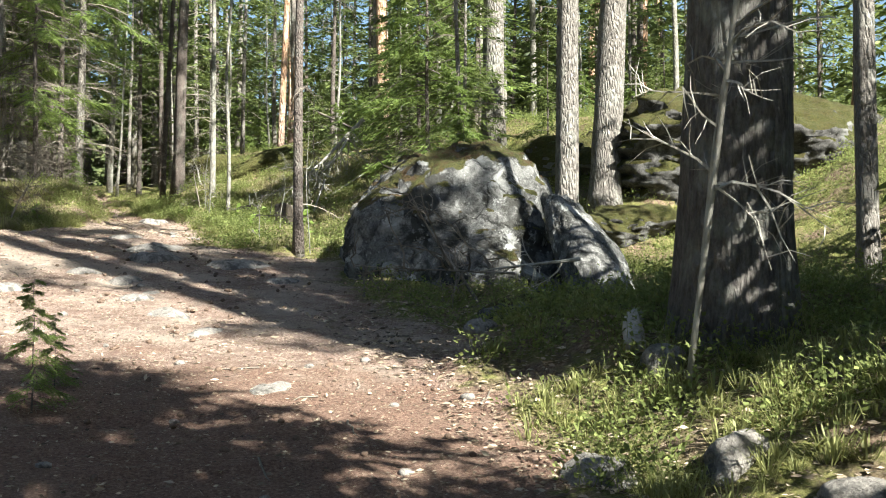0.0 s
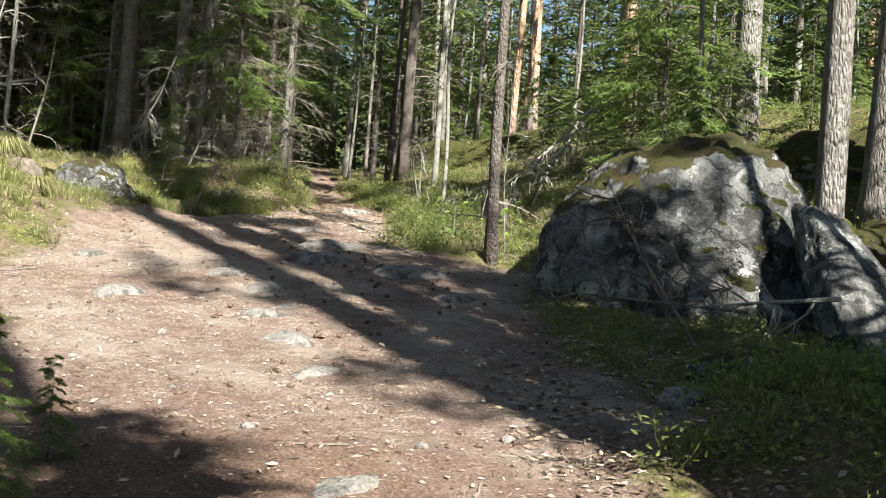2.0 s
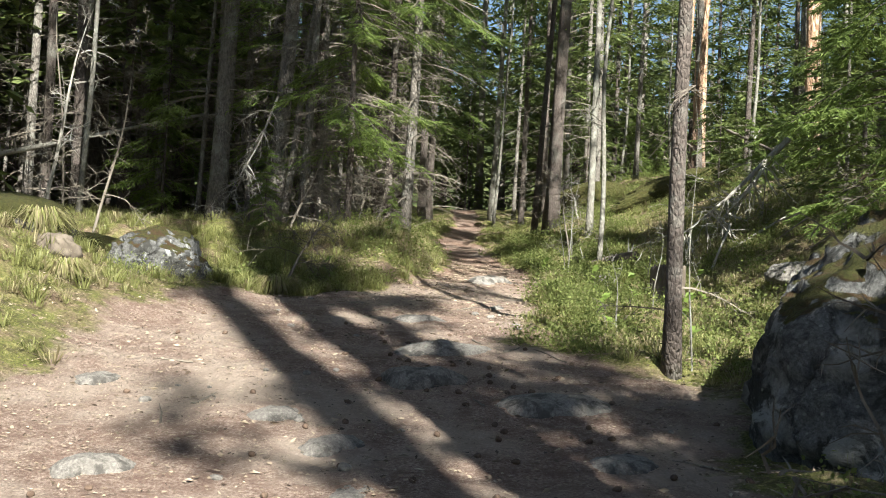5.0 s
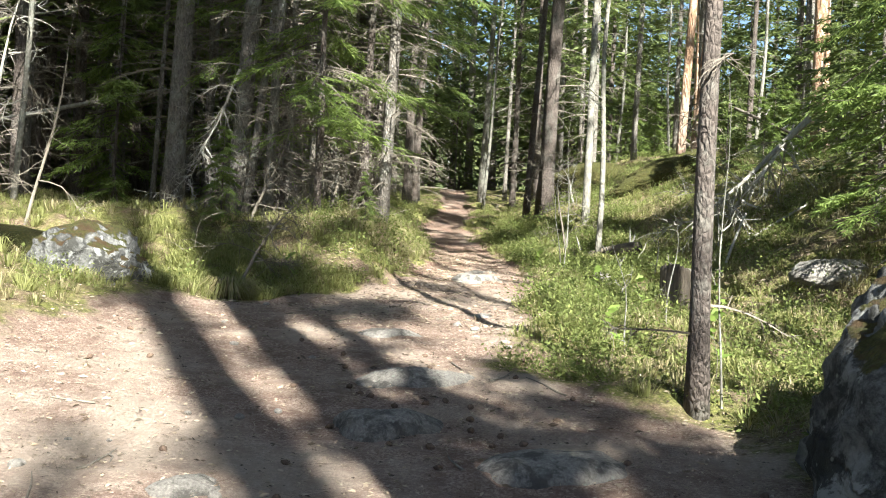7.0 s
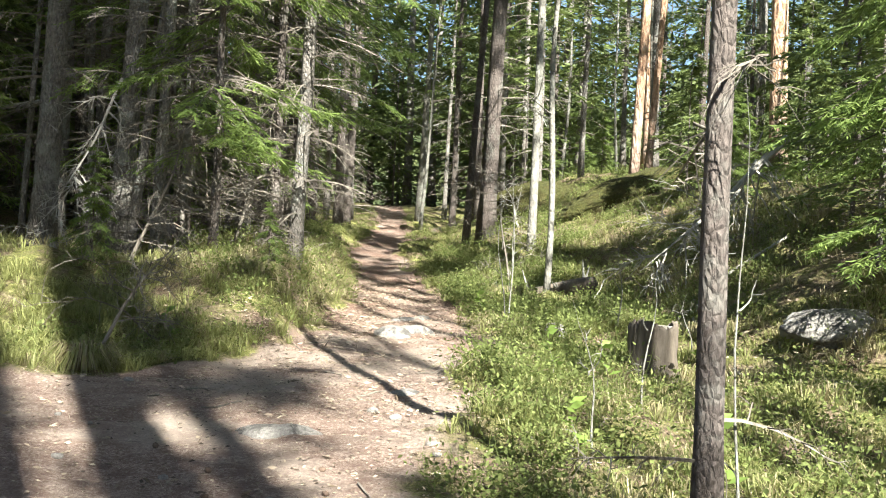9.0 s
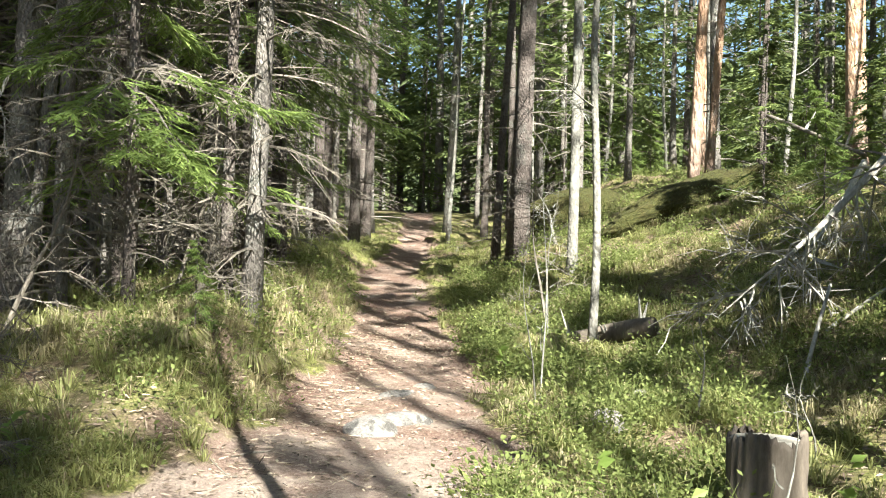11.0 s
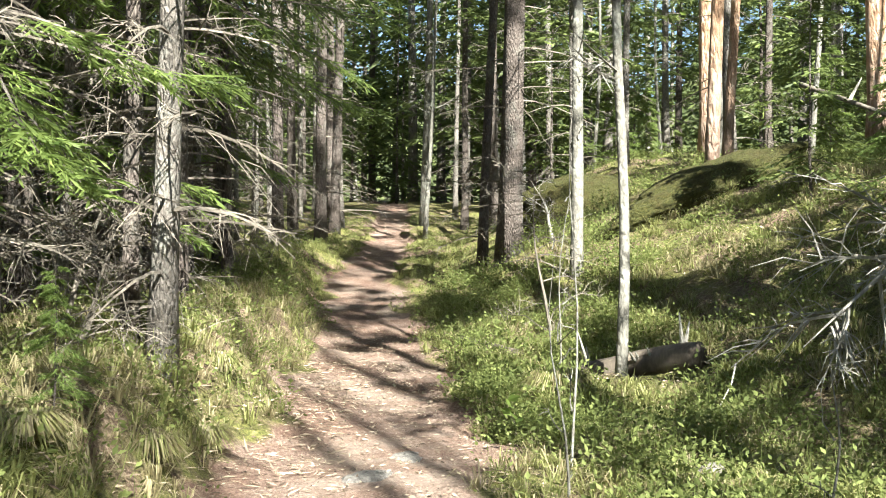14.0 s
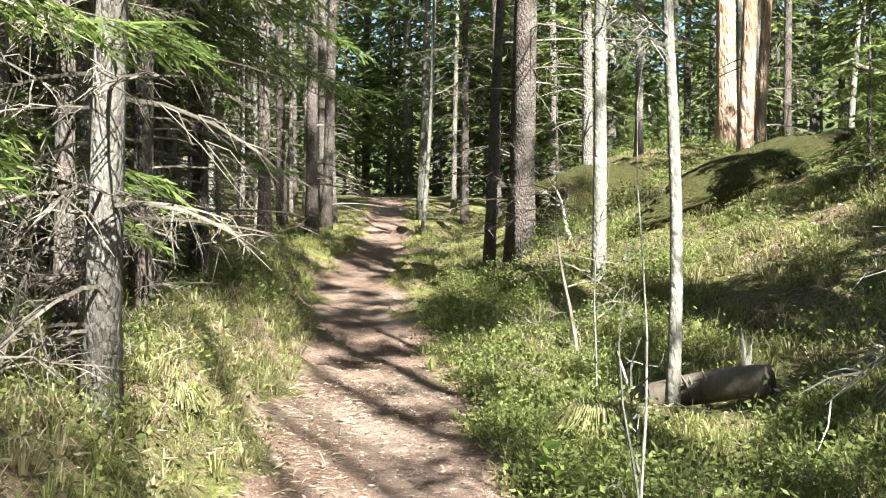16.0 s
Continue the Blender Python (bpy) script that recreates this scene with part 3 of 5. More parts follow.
def spruce(seed, height, dia, dead_to, green_from, reach, bark, step=0.16, limbs=26, lod=0, lean=(0, 0), fresh=False, label=""):
    ob = thing("spruce_tree", label or "tall spruce with dead lower twigs and drooping green branches", "tree", group="spruces of the forest")
    pts = spine(height, lean, 0.03, 14, seed)
    part("trunk", trunk_mesh("trunk", bark, pts, dia, 10 if lod == 0 else 7, seed=seed), ob)
    if limbs:
        limb_parts(dead_limbs(pts, 0.25, dead_to, limbs, reach * 0.75, seed + 1, 9 if lod in (0, 3) else 3), ob, lod in (0, 3))
    rays, leaflets, size = ((10, 10, 0.085), (6, 4, 0.15), (4, 2, 0.34), (15, 15, 0.075))[lod]
    leaf, wood = spruce_sprays(pts, height, green_from, height - 0.1, step, reach, seed + 2, rays, leaflets, size, 0.62 if lod in (1, 2) else 0.8, 0.26 if lod in (1, 2) else 0.17, 0.35 if lod in (1, 2) else 0.7)
    tagged(part("crown", leaf.mesh("crown", M_FRESH if fresh else M_NEEDLE), ob, "green needled sprays"), kind="stuff")
    if lod in (0, 3):
        tagged(part("crown_wood", wood.mesh("crown_wood", M_DARK_SPRUCE), ob), kind="stuff")
    return ob


def pine_tree(seed, height, dia, bark, lean=(0, 0), label="", crown_from=0.55, tufts=90, sides=14, rough=0.05, flare=0.35, count=16, stubs=8, single=True):
    ob = thing("pine_tree", label or "tall pine with a bare straight trunk", "tree", group="pines of the forest")
    pts = spine(height, lean, 0.02, count, seed)
    part("trunk", trunk_mesh("trunk", bark, pts, dia, sides, flare, rough, seed), ob)
    g = np.random.default_rng(seed + 5)
    wood, leaf = Soup(), Soup()
    for h in g.uniform(crown_from, 0.98, max(6, tufts // 5)) * height:
        az = g.uniform(0, 6.3)
        L = g.uniform(0.6, 2.0) * (1.15 - h / height) * 1.8 + 0.2
        u = np.linspace(0, 1, 4)
        p = along(pts, h) + np.stack((math.cos(az) * u * L, math.sin(az) * u * L, 0.3 * L * u ** 1.5), 1)
        tube(wood, p, np.array((0.03, 0.022, 0.015, 0.006)) * (0.5 + L * 0.4), 4)
        for _ in range(5):
            c = p[-1] * 0.6 + p[-2] * 0.4 + g.normal(0, 0.3, 3) * (1, 1, 0.5)
            m = 26
            blades(leaf, np.repeat(c[None], m, 0) + g.normal(0, 0.07, (m, 3)), g.normal(0, 1, (m, 3)) + (0, 0, 0.5), g.uniform(0.18, 0.42, m), 0.075)
    tagged(part("crown", leaf.mesh("crown", M_PINE_NEEDLE), ob, "high green crown of needle tufts"), kind="stuff")
    tagged(part("crown_wood", wood.mesh("crown_wood", bark), ob), kind="stuff")
    if stubs:
        limb_parts(dead_limbs(pts, height * 0.12, height * crown_from, stubs, 0.5, seed + 9, 3, 0.2), ob, single)
    return ob


def pale_tree(seed, height, dia, lean=(0, 0), label="", leaves=500, wave=0.06, single=True, bark=None):
    ob = thing("young_tree", label or "slender pale-barked deciduous tree with a few twigs", "tree", group="slender pale trees")
    pts = spine(height, lean, wave, 18, seed)
    part("trunk", trunk_mesh("trunk", bark or M_PALE, pts, dia, 9, 0.25, 0.05, seed), ob)
    limbs = dead_limbs(pts, height * 0.15, height * 0.95, 16, 0.85, seed + 1, 6, -0.5)
    limb_parts(limbs, ob, single, M_PALE, "branch")
    if leaves:
        g = np.random.default_rng(seed + 2)
        s = Soup()
        c = along(pts, g.uniform(0.35, 1.0, leaves) * height) + g.normal(0, 0.45, (leaves, 3))
        blades(s, c, g.normal(0, 1, (leaves, 3)), g.uniform(0.035, 0.06, leaves), 0.035)
        tagged(part("leaves", s.mesh("leaves", M_LEAF), ob, "sparse fresh green leaves"), kind="stuff")
    return ob


def put(ob, x, y, turn=0.0, scale=1.0, sink=0.0):
    z = float(land(x, y)) - sink
    ob.matrix_world = pose(x, y, z, 0, 0, turn) @ Matrix.Scale(scale, 4)
    return ob


def again(ob, x, y, turn=0.0, scale=1.0, label=""):
    c = copy_thing(ob, pose(x, y, float(land(x, y)), 0, 0, turn) @ Matrix.Scale(scale, 4))
    if label:
        c["label"] = label
    return c


# trees that stand close to the walk
put(pine_tree(201, 19, 0.62, M_PINE_OLD, (0.02, 0), "massive old pine with thick furrowed grey bark", 0.66, 170, 40, 0.035, 0.25, 60, 0), 2.86, -1.05)
put(pine_tree(202, 18, 0.36, M_PINE, (0.0, 0.0), "straight grey pine behind the boulder"), 5.85, 9.9)
put(pine_tree(203, 17, 0.30, M_PINE, (0.0, 0.0), "grey pine beside a mossy rock shelf"), 5.2, 5.9)
put(pine_tree(204, 18, 0.42, M_PINE, (0.055, 0.0), "leaning pine with deeply furrowed pale bark", 0.6, 90, 24, 0.05, 0.3, 40), 6.3, 7.0)
put(pine_tree(205, 17, 0.17, M_PINE_RED, (0.03, 0.02), "pine with flaking orange bark on the bank", flare=0.12), 4.35, 19.75)
put(pine_tree(206, 16, 0.13, M_PINE_RED, (0.05, 0.02), "slim pine with flaking orange bark on the bank"), 4.75, 20.6)
put(spruce(211, 17, 0.29, 3.0, 6.0, 1.5, M_DARK_SPRUCE, 0.3, 14, 1, (0.035, 0), label="dark straight-trunked spruce beside the trail"), 2.0, 20.0)
put(spruce(212, 15, 0.13, 3.0, 6.5, 1.3, M_DARK_SPRUCE, 0.3, 14, 1, (0.045, 0), label="slim dark spruce beside a thicker one"), 1.72, 20.7)
put(spruce(213, 12, 0.115, 3.6, 4.6, 0.9, M_DARK_SPRUCE, 0.3, 7, 0, (0.0, 0), label="slim grey-trunked spruce beside the trail"), 1.93, 5.98)
put(pale_tree(221, 9, 0.078, (0.03, 0.02), "slender crooked pale tree beside a fallen log", 260, 0.11), 2.34, 14.25)
put(pale_tree(222, 14, 0.20, (0.035, 0), "pale straight birch beside the trail", 500, 0.03), 0.95, 31.0)
put(pale_tree(223, 10, 0.09, (0.02, 0), "thin pale young tree at the trail's edge", 260), 1.0, 27.0)
put(spruce(231, 14, 0.25, 4.5, 5.0, 1.3, M_SPRUCE, 0.25, 26, 0, (0.03, 0), label="grey-barked spruce with bare lower twigs"), -2.75, 12.6)
put(spruce(232, 14, 0.22, 4.5, 4.6, 1.3, M_SPRUCE, 0.25, 26, 0, (0.035, 0), label="grey-barked spruce with bare lower twigs"), -1.95, 12.4)
put(pale_tree(233, 10, 0.10, (0.10, 0.0), "thin grey leaning tree among spruces", 0, bark=M_SPRUCE), -1.86, 12.25)
put(spruce(234, 13, 0.17, 4.5, 2.6, 1.3, M_SPRUCE, 0.15, 34, 0, (0.02, 0), label="spruce with reddish peeling bark beside the trail"), -1.28, 15.5)
put(spruce(235, 13, 0.15, 4.5, 2.4, 1.3, M_DARK_SPRUCE, 0.15, 34, 0, (0.015, 0), label="spruce with tangled dead twigs beside the trail"), -1.0, 15.9)
put(spruce(236, 12, 0.15, 4.0, 1.7, 1.8, M_DARK_SPRUCE, 0.12, 24, 3, label="spruce with drooping green branches over the trail", fresh=True), -1.15, 18.6)
put(spruce(237, 10, 0.13, 3.5, 1.2, 1.6, M_DARK_SPRUCE, 0.11, 30, 3, label="spruce with bright green sprays beside the trail", fresh=True), -1.6, 13.6)
put(spruce(238, 9, 0.12, 3.5, 1.1, 1.6, M_DARK_SPRUCE, 0.11, 26, 3, label="spruce with bright green sprays beside the trail", fresh=True), -1.15, 17.0)
kept, rnd = rnd, np.random.default_rng(41)
put(spruce(241, 11, 0.15, 5.0, 2.9, 1.25, M_SPRUCE, 0.2, 56, 3, (0.02, 0), label="grey-trunked spruce with hanging dead twigs at the trail's edge", fresh=True), -0.32, 12.6)
put(spruce(242, 10, 0.10, 4.5, 2.8, 1.1, M_DARK_SPRUCE, 0.15, 40, 0, (-0.01, 0.01), label="slim dark spruce leaning beside a thicker one"), -0.58, 12.95)
put(spruce(243, 6, 0.09, 3.5, 1.0, 1.1, M_DARK_SPRUCE, 0.13, 46, 3, (0.0, 0.0), label="spruce with low sweeping green boughs and dead twigs", fresh=True), -0.95, 11.75)
put(spruce(244, 9, 0.12, 5.0, 3.4, 1.1, M_SPRUCE, 0.24, 50, 0, (0.01, 0.0), label="thin spruce draped in dry grey twigs"), -1.55, 12.15)
put(spruce(245, 12, 0.10, 5.0, 3.4, 1.1, M_DARK_SPRUCE, 0.16, 36, 0, label="slim dark-barked spruce among dead twigs"), -0.86, 17.4)
put(spruce(248, 8, 0.10, 3.0, 2.3, 1.8, M_DARK_SPRUCE, 0.13, 16, 3, label="spruce with light green boughs reaching over the trail", fresh=True), -0.8, 15.2)
put(spruce(246, 5.0, 0.08, 1.0, 0.5, 1.2, M_DARK_SPRUCE, 0.075, 10, 3, label="bushy spruce with bright sunlit sprays behind the boulder", fresh=True), 4.75, 9.9)
put(spruce(247, 6.0, 0.10, 1.0, 0.6, 1.4, M_DARK_SPRUCE, 0.085, 10, 1, label="broad green spruce on the mossy bank", fresh=True), 6.6, 12.6)
rnd = kept

# forest fill: a few kinds of tree, repeated with their own turn and size
KINDS = [
    spruce(301, 13, 0.16, 4.5, 2.6, 1.4, M_SPRUCE, 0.15, 24, 1),
    spruce(302, 15, 0.19, 5.5, 4.0, 1.5, M_DARK_SPRUCE, 0.17, 24, 1),
    spruce(303, 11, 0.12, 3.5, 1.6, 1.3, M_SPRUCE, 0.12, 22, 1),
    spruce(304, 14, 0.15, 6.0, 5.2, 1.2, M_SPRUCE, 0.2, 34, 1, label="thin spruce full of bare grey dead branches"),
]
BARE = [
    spruce(305, 13, 0.13, 5.0, 5.4, 1.1, M_SPRUCE, 0.26, 34, 1, label="thin grey spruce full of bare dead branches"),
    spruce(306, 14, 0.17, 5.5, 6.0, 1.2, M_DARK_SPRUCE, 0.26, 30, 1, (0.02, 0.0), label="dark spruce full of bare dead branches"),
    spruce(307, 9, 0.08, 4.0, 4.6, 0.9, M_SPRUCE, 0.26, 26, 1, (-0.03, 0.01), label="slim young spruce with only dead lower branches"),
]
FAR = [
    spruce(311, 14, 0.20, 5, 0.8, 1.9, M_DARK_SPRUCE, 0.14, 0, 2, label="dark green spruce, distant in places, elsewhere unseen for shade"),
    spruce(312, 17, 0.24, 6, 2.2, 2.0, M_SPRUCE, 0.15, 0, 2, label="grey-trunked spruce, distant in places, elsewhere unseen for shade"),
    spruce(313, 10, 0.14, 3, 0.1, 1.8, M_DARK_SPRUCE, 0.13, 0, 2, label="distant young spruce green to the ground"),
]
# added to block the sun from out of view; also fills the far left
THICK = [spruce(314, 9, 0.2, 3, 0.4, 2.2, M_DARK_SPRUCE, 0.045, 0, 2, label="dense dark spruce out of view, added to shade the clearing")]
YOUNG = [
    spruce(321, 3.0, 0.045, 0.5, 0.25, 0.8, M_DARK_SPRUCE, 0.065, 0, 0, label="young spruce with fresh green sprays", fresh=True),
    spruce(322, 4.6, 0.06, 0.9, 0.5, 1.0, M_DARK_SPRUCE, 0.075, 6, 1, label="young spruce with drooping dark green branches"),
]
PINES = [
    pine_tree(331, 18, 0.26, M_PINE, (0.01, 0.0), tufts=130, single=False),
    pine_tree(332, 20, 0.32, M_PINE_RED, (-0.01, 0.01), "tall pine with orange upper bark", tufts=130, single=False),
]
# stands only out of view, added for the shade it throws
TALL = [pine_tree(333, 28, 0.34, M_PINE, (0.004, 0.0), "very tall pine out of view, added to cast shade", crown_from=0.76, tufts=280, single=False)]
PALES = [pale_tree(341, 12, 0.12, (0.02, 0.01), single=False), pale_tree(342, 9, 0.08, (-0.03, 0.02), single=False)]
places = [(-0.42, 12.6), (-0.95, 11.75), (-1.55, 12.15), (4.75, 9.9), (6.6, 12.6), (-2.75, 12.6), (-1.95, 12.4), (2.0, 20), (4.35, 19.75), (2.34, 14.25), (1.93, 5.98)]


def free(x, y, gap):
    return all((x - a) ** 2 + (y - b) ** 2 > gap * gap for a, b in places)


far_soups = {}


def quads_of(me):
    v = np.empty(len(me.vertices) * 3)
    me.vertices.foreach_get("co", v)
    f = [p.vertices[:] for p in me.polygons if len(p.vertices) == 4]
    return v.reshape(-1, 3), np.array(f)


def join_far(ob, x, y, turn, size):
    """Far trees beyond counting go into one body of woods."""
    c, s = math.cos(math.radians(turn)) * size, math.sin(math.radians(turn)) * size
    for child in ob.children:
        kind = child.name.split(".")[0]
        if child.data not in far_soups:
            far_soups[child.data] = (kind, child.data.materials[0], quads_of(child.data), Soup())
        v, f = far_soups[child.data][2]
        far_soups[child.data][3].add(np.stack((v[:, 0] * c - v[:, 1] * s + x, v[:, 0] * s + v[:, 1] * c + y, v[:, 2] * size + float(land(x, y))), 1), f)


def place(kinds, x, y, lo=0.8, hi=1.2, far=False):
    """The first use moves the model itself, later ones copy it."""
    k = int(rnd.integers(len(kinds)))
    turn, size = float(rnd.uniform(0, 360)), float(rnd.uniform(lo, hi))
    ob = kinds[k]
    if far:
        join_far(ob, x, y, turn, size)
    elif ob.get("used"):
        again(ob, x, y, turn, size)
    else:
        put(ob, x, y, turn, size)
        ob["used"] = 1
    places.append((x, y))


def scatter(kinds, count, xr, yr, gap, keep, lo=0.8, hi=1.2, far=False):
    done = tries = 0
    while done < count and tries < count * 40:
        tries += 1
        x, y = float(rnd.uniform(*xr)), float(rnd.uniform(*yr))
        if keep(x, y) and free(x, y, gap):
            place(kinds, x, y, lo, hi, far)
            done += 1


def mid_of(y):
    return float(np.interp(y, MIDDLE[:, 0], MIDDLE[:, 1]))


# the dense left-hand side, thinning out towards the back
scatter(BARE, 44, (-8, -1.9), (12.5, 26), 0.75, lambda x, y: x < mid_of(y) - 2.0)
scatter(BARE[2:], 10, (-3.2, -1.4), (12.6, 19), 0.45, lambda x, y: True, 0.8, 1.1)
scatter(BARE, 16, (-10, -4.4), (8, 14), 0.9, lambda x, y: True)
scatter(KINDS, 10, (-12, -5), (18, 30), 1.1, lambda x, y: True)
scatter(FAR[2:], 18, (-20, -8), (9, 30), 1.3, lambda x, y: x < -8 - 0.1 * (y - 9), 0.7, 1.2)
scatter(BARE, 9, (-3.6, -1.4), (18, 28), 1.0, lambda x, y: x < mid_of(y) - 1.3)
scatter(BARE[:2] + KINDS[3:], 9, (-2.6, -0.7), (20, 34), 0.8, lambda x, y: x < mid_of(y) - 0.8)
# the open right-hand side
scatter(PINES, 12, (5.5, 22), (14, 34), 2.2, lambda x, y: x > 9 or y > 23)
scatter(KINDS, 14, (1.6, 14), (21.5, 34), 1.3, lambda x, y: x > mid_of(y) + 1.3)
scatter(PALES, 8, (1.6, 12), (17, 34), 1.4, lambda x, y: x > mid_of(y) + 1.5)
scatter(PALES, 6, (-7, -1.5), (11, 30), 1.0, lambda x, y: x < mid_of(y) - 1.2)
for x, y, sc in ((-0.72, -0.6, 0.22), (-0.62, -0.1, 0.14), (-2.2, 15.4, 1.0), (-2.7, 17.3, 1.1), (-1.9, 20.3, 0.9), (-3.6, 13.2, 1.0), (4.3, 7.3, 0.8), (3.9, 6.0, 0.55), (-1.8, 11.0, 0.35), (-0.38, 11.15, 0.2)):
    again(YOUNG[0], x, y, 77 * x, sc)
scatter(YOUNG, 12, (3.5, 12), (20.5, 33), 1.3, lambda x, y: True, 0.6, 1.3)
scatter(YOUNG, 16, (3.6, 12), (7.5, 26), 1.1, lambda x, y: x > np.interp(y, FOOT[:, 0], FOOT[:, 1]) + 1.6, 0.5, 1.0)
scatter(PINES, 5, (9, 20), (3, 11), 2.5, lambda x, y: True)
# the far forest, which closes the view
scatter(FAR, 34, (-14, 18), (32, 52), 1.7, lambda x, y: abs(x - mid_of(y)) > 1.3 or y > 41)
scatter(FAR[2:], 36, (-9, 11), (40, 56), 1.1, lambda x, y: True, 0.5, 1.0, True)
scatter(FAR[2:], 16, (-18, 24), (33, 50), 1.6, lambda x, y: abs(x - mid_of(y)) > 2.0 or y > 42, 0.4, 0.9, True)
scatter(FAR[:2], 12, (-4, 7), (41, 48), 1.0, lambda x, y: True, 1.2, 1.5)
scatter(KINDS[:2], 9, (-6, 8), (30, 40), 1.1, lambda x, y: abs(x - mid_of(y)) > 1.4, 0.95, 1.25)
scatter(FAR, 30, (-45, 50), (50, 85), 2.5, lambda x, y: True, 1.1, 1.6, True)
scatter(FAR, 20, (-28, -9), (4, 33), 1.8, lambda x, y: True, 0.8, 1.2, True)
scatter(FAR, 26, (11, 36), (6, 33), 2.0, lambda x, y: True, 0.8, 1.2, True)
# behind and beside the walker: unseen pines, added to shade clearing and left forest
for x, y in ((6.4, -17.5), (7.9, -12.2), (11.6, -10.6)):
    place(PINES, x, y)
for x, y in ((5.1, -13.3), (5.6, -8.8)):
    place(TALL, x, y, 0.98, 1.0)
place(BARE[2:], 4.5, 7.6, 1.0, 1.0)
scatter(FAR[2:], 16, (5, 20), (25, 36), 1.2, lambda x, y: True, 0.6, 1.2)
for x, y in ((15, 21.5), (17, 25.5), (19, 29), (16, 28.5)):
    place(FAR[:2], x, y, 1.2, 1.4)
# unseen trees, added to shade the boulder's foot and the ground beside it
for x, y, sc in ((5.3, -3.4, 0.9), (4.8, -4.6, 0.8), (5.9, -5.0, 0.85)):
    place(THICK, x, y, sc, sc)
for x, y, sc in ((6.3, -5.6, 0.8), (5.5, -6.2, 0.92), (6.3, -7.4, 1.0)):
    place(FAR[:1], x, y, sc, sc)
for x, y in ((7.9, -1.2), (7.6, -4.4), (9.0, -2.6)):
    place(KINDS[:3], x, y, 0.42, 0.5)
for x, y, sc in ((4.5, -5.2, 0.6), (7.0, -0.6, 0.55), (8.3, 0.4, 0.55)):
    place(FAR[:2], x, y, sc, sc)
# more unseen trees, added to shade the near trail and clearing
place(THICK, 2.1, -8.8, 1.25, 1.25)
place(THICK, 2.6, -7.1, 0.9, 0.9)
place(FAR[:1], 5.0, -5.2, 0.75, 0.75)
place(FAR[:1], 5.5, -4.4, 0.8, 0.8)
place(FAR[:1], 2.8, -8.4, 0.7, 0.7)
for x, y, sc in ((4.9, 8.7, 0.5), (4.6, 10.8, 0.4)):
    place(KINDS[2:3], x, y, sc, sc)
scatter(KINDS, 6, (-14, -3), (-14, 4), 2.0, lambda x, y: x < -3)
scatter(FAR, 8, (-36, 40), (-60, -32), 2.5, lambda x, y: True, 0.8, 1.2, True)
# the deep forest beside the trail and the stand on the bank
kept, rnd = rnd, np.random.default_rng(43)
DENSE = [
    spruce(315, 12, 0.16, 4.5, 1.6, 1.7, M_DARK_SPRUCE, 0.07, 40, 2, label="dark spruce thick with dead twigs in the deep forest"),
    spruce(316, 14, 0.19, 5.5, 2.4, 1.8, M_DARK_SPRUCE, 0.075, 44, 2, label="dark-trunked spruce thick with dead twigs in the deep forest"),
]
# nearly all stand unseen, added for their trunk shadows
SLIM = [pine_tree(334, 20, 0.19, M_PINE, (0.004, 0.0), "slim tall pine added to lay trunk shadows across the trail", crown_from=0.86, tufts=22, stubs=5, single=False)]
scatter(DENSE, 44, (-17, -4.2), (15.5, 27), 0.9, lambda x, y: x < -4.2 - 0.12 * abs(y - 18), far=True)
scatter(DENSE, 12, (-15, -6.5), (11, 16), 0.9, lambda x, y: True, far=True)
scatter(THICK, 14, (-20, -6), (27, 33), 1.2, lambda x, y: True, 1.1, 1.6, True)
scatter(BARE, 9, (-4.2, -1.0), (14, 24), 0.45, lambda x, y: x < mid_of(y) - 1.6)
scatter(FAR[:2], 12, (9, 26), (30, 44), 1.4, lambda x, y: True, 0.9, 1.3, True)
scatter(KINDS[:3], 9, (6.5, 14), (11.5, 22), 1.2, lambda x, y: x > np.interp(y, FOOT[:, 0], FOOT[:, 1]) + 3.6, 0.5, 0.8)
scatter(PALES, 8, (4.5, 12), (9, 22), 1.0, lambda x, y: x > np.interp(y, FOOT[:, 0], FOOT[:, 1]) + 2.0, 0.7, 1.1)
# pines added to stripe the trail with shadow, nearly all out of view
for x, y in ((6.2, -0.5), (6.16, -2.4), (5.77, 1.3), (7.3, -0.4), (7.7, -1.6), (8.0, -3.4), (7.2, -3.2)):
    place(SLIM, x, y, 0.95, 1.05)
# unseen trunks, added to widen the old pine's shadow band
for x, y in ((4.9, -5.5), (5.35, -5.7), (4.5, -6.1)):
    place(TALL, x, y, 1.0, 1.0)
# spruces left of the view, added to shade the trunks behind them
for x, y, sc in ((-5.4, 9.2, 0.75), (-6.6, 10.3, 0.9), (-7.8, 11.0, 0.9), (-5.6, 7.6, 0.7)):
    place(FAR[:1], x, y, sc, sc)
rnd = kept
woods = thing("far_spruce_woods", "distant dense dark green spruce woods", "woods", kind="stuff")
for kind, mat, data, soup in far_soups.values():
    tagged(part("crown" if kind == "crown" else "trunk", soup.mesh("far_" + kind, mat), woods), kind="stuff")
for ob in KINDS + BARE + FAR + DENSE + SLIM + THICK + YOUNG + PINES + TALL + PALES:
    if not ob.get("used"):
        put(ob, float(rnd.uniform(14, 24)), float(rnd.uniform(24, 34)))
    else:
        del ob["used"]


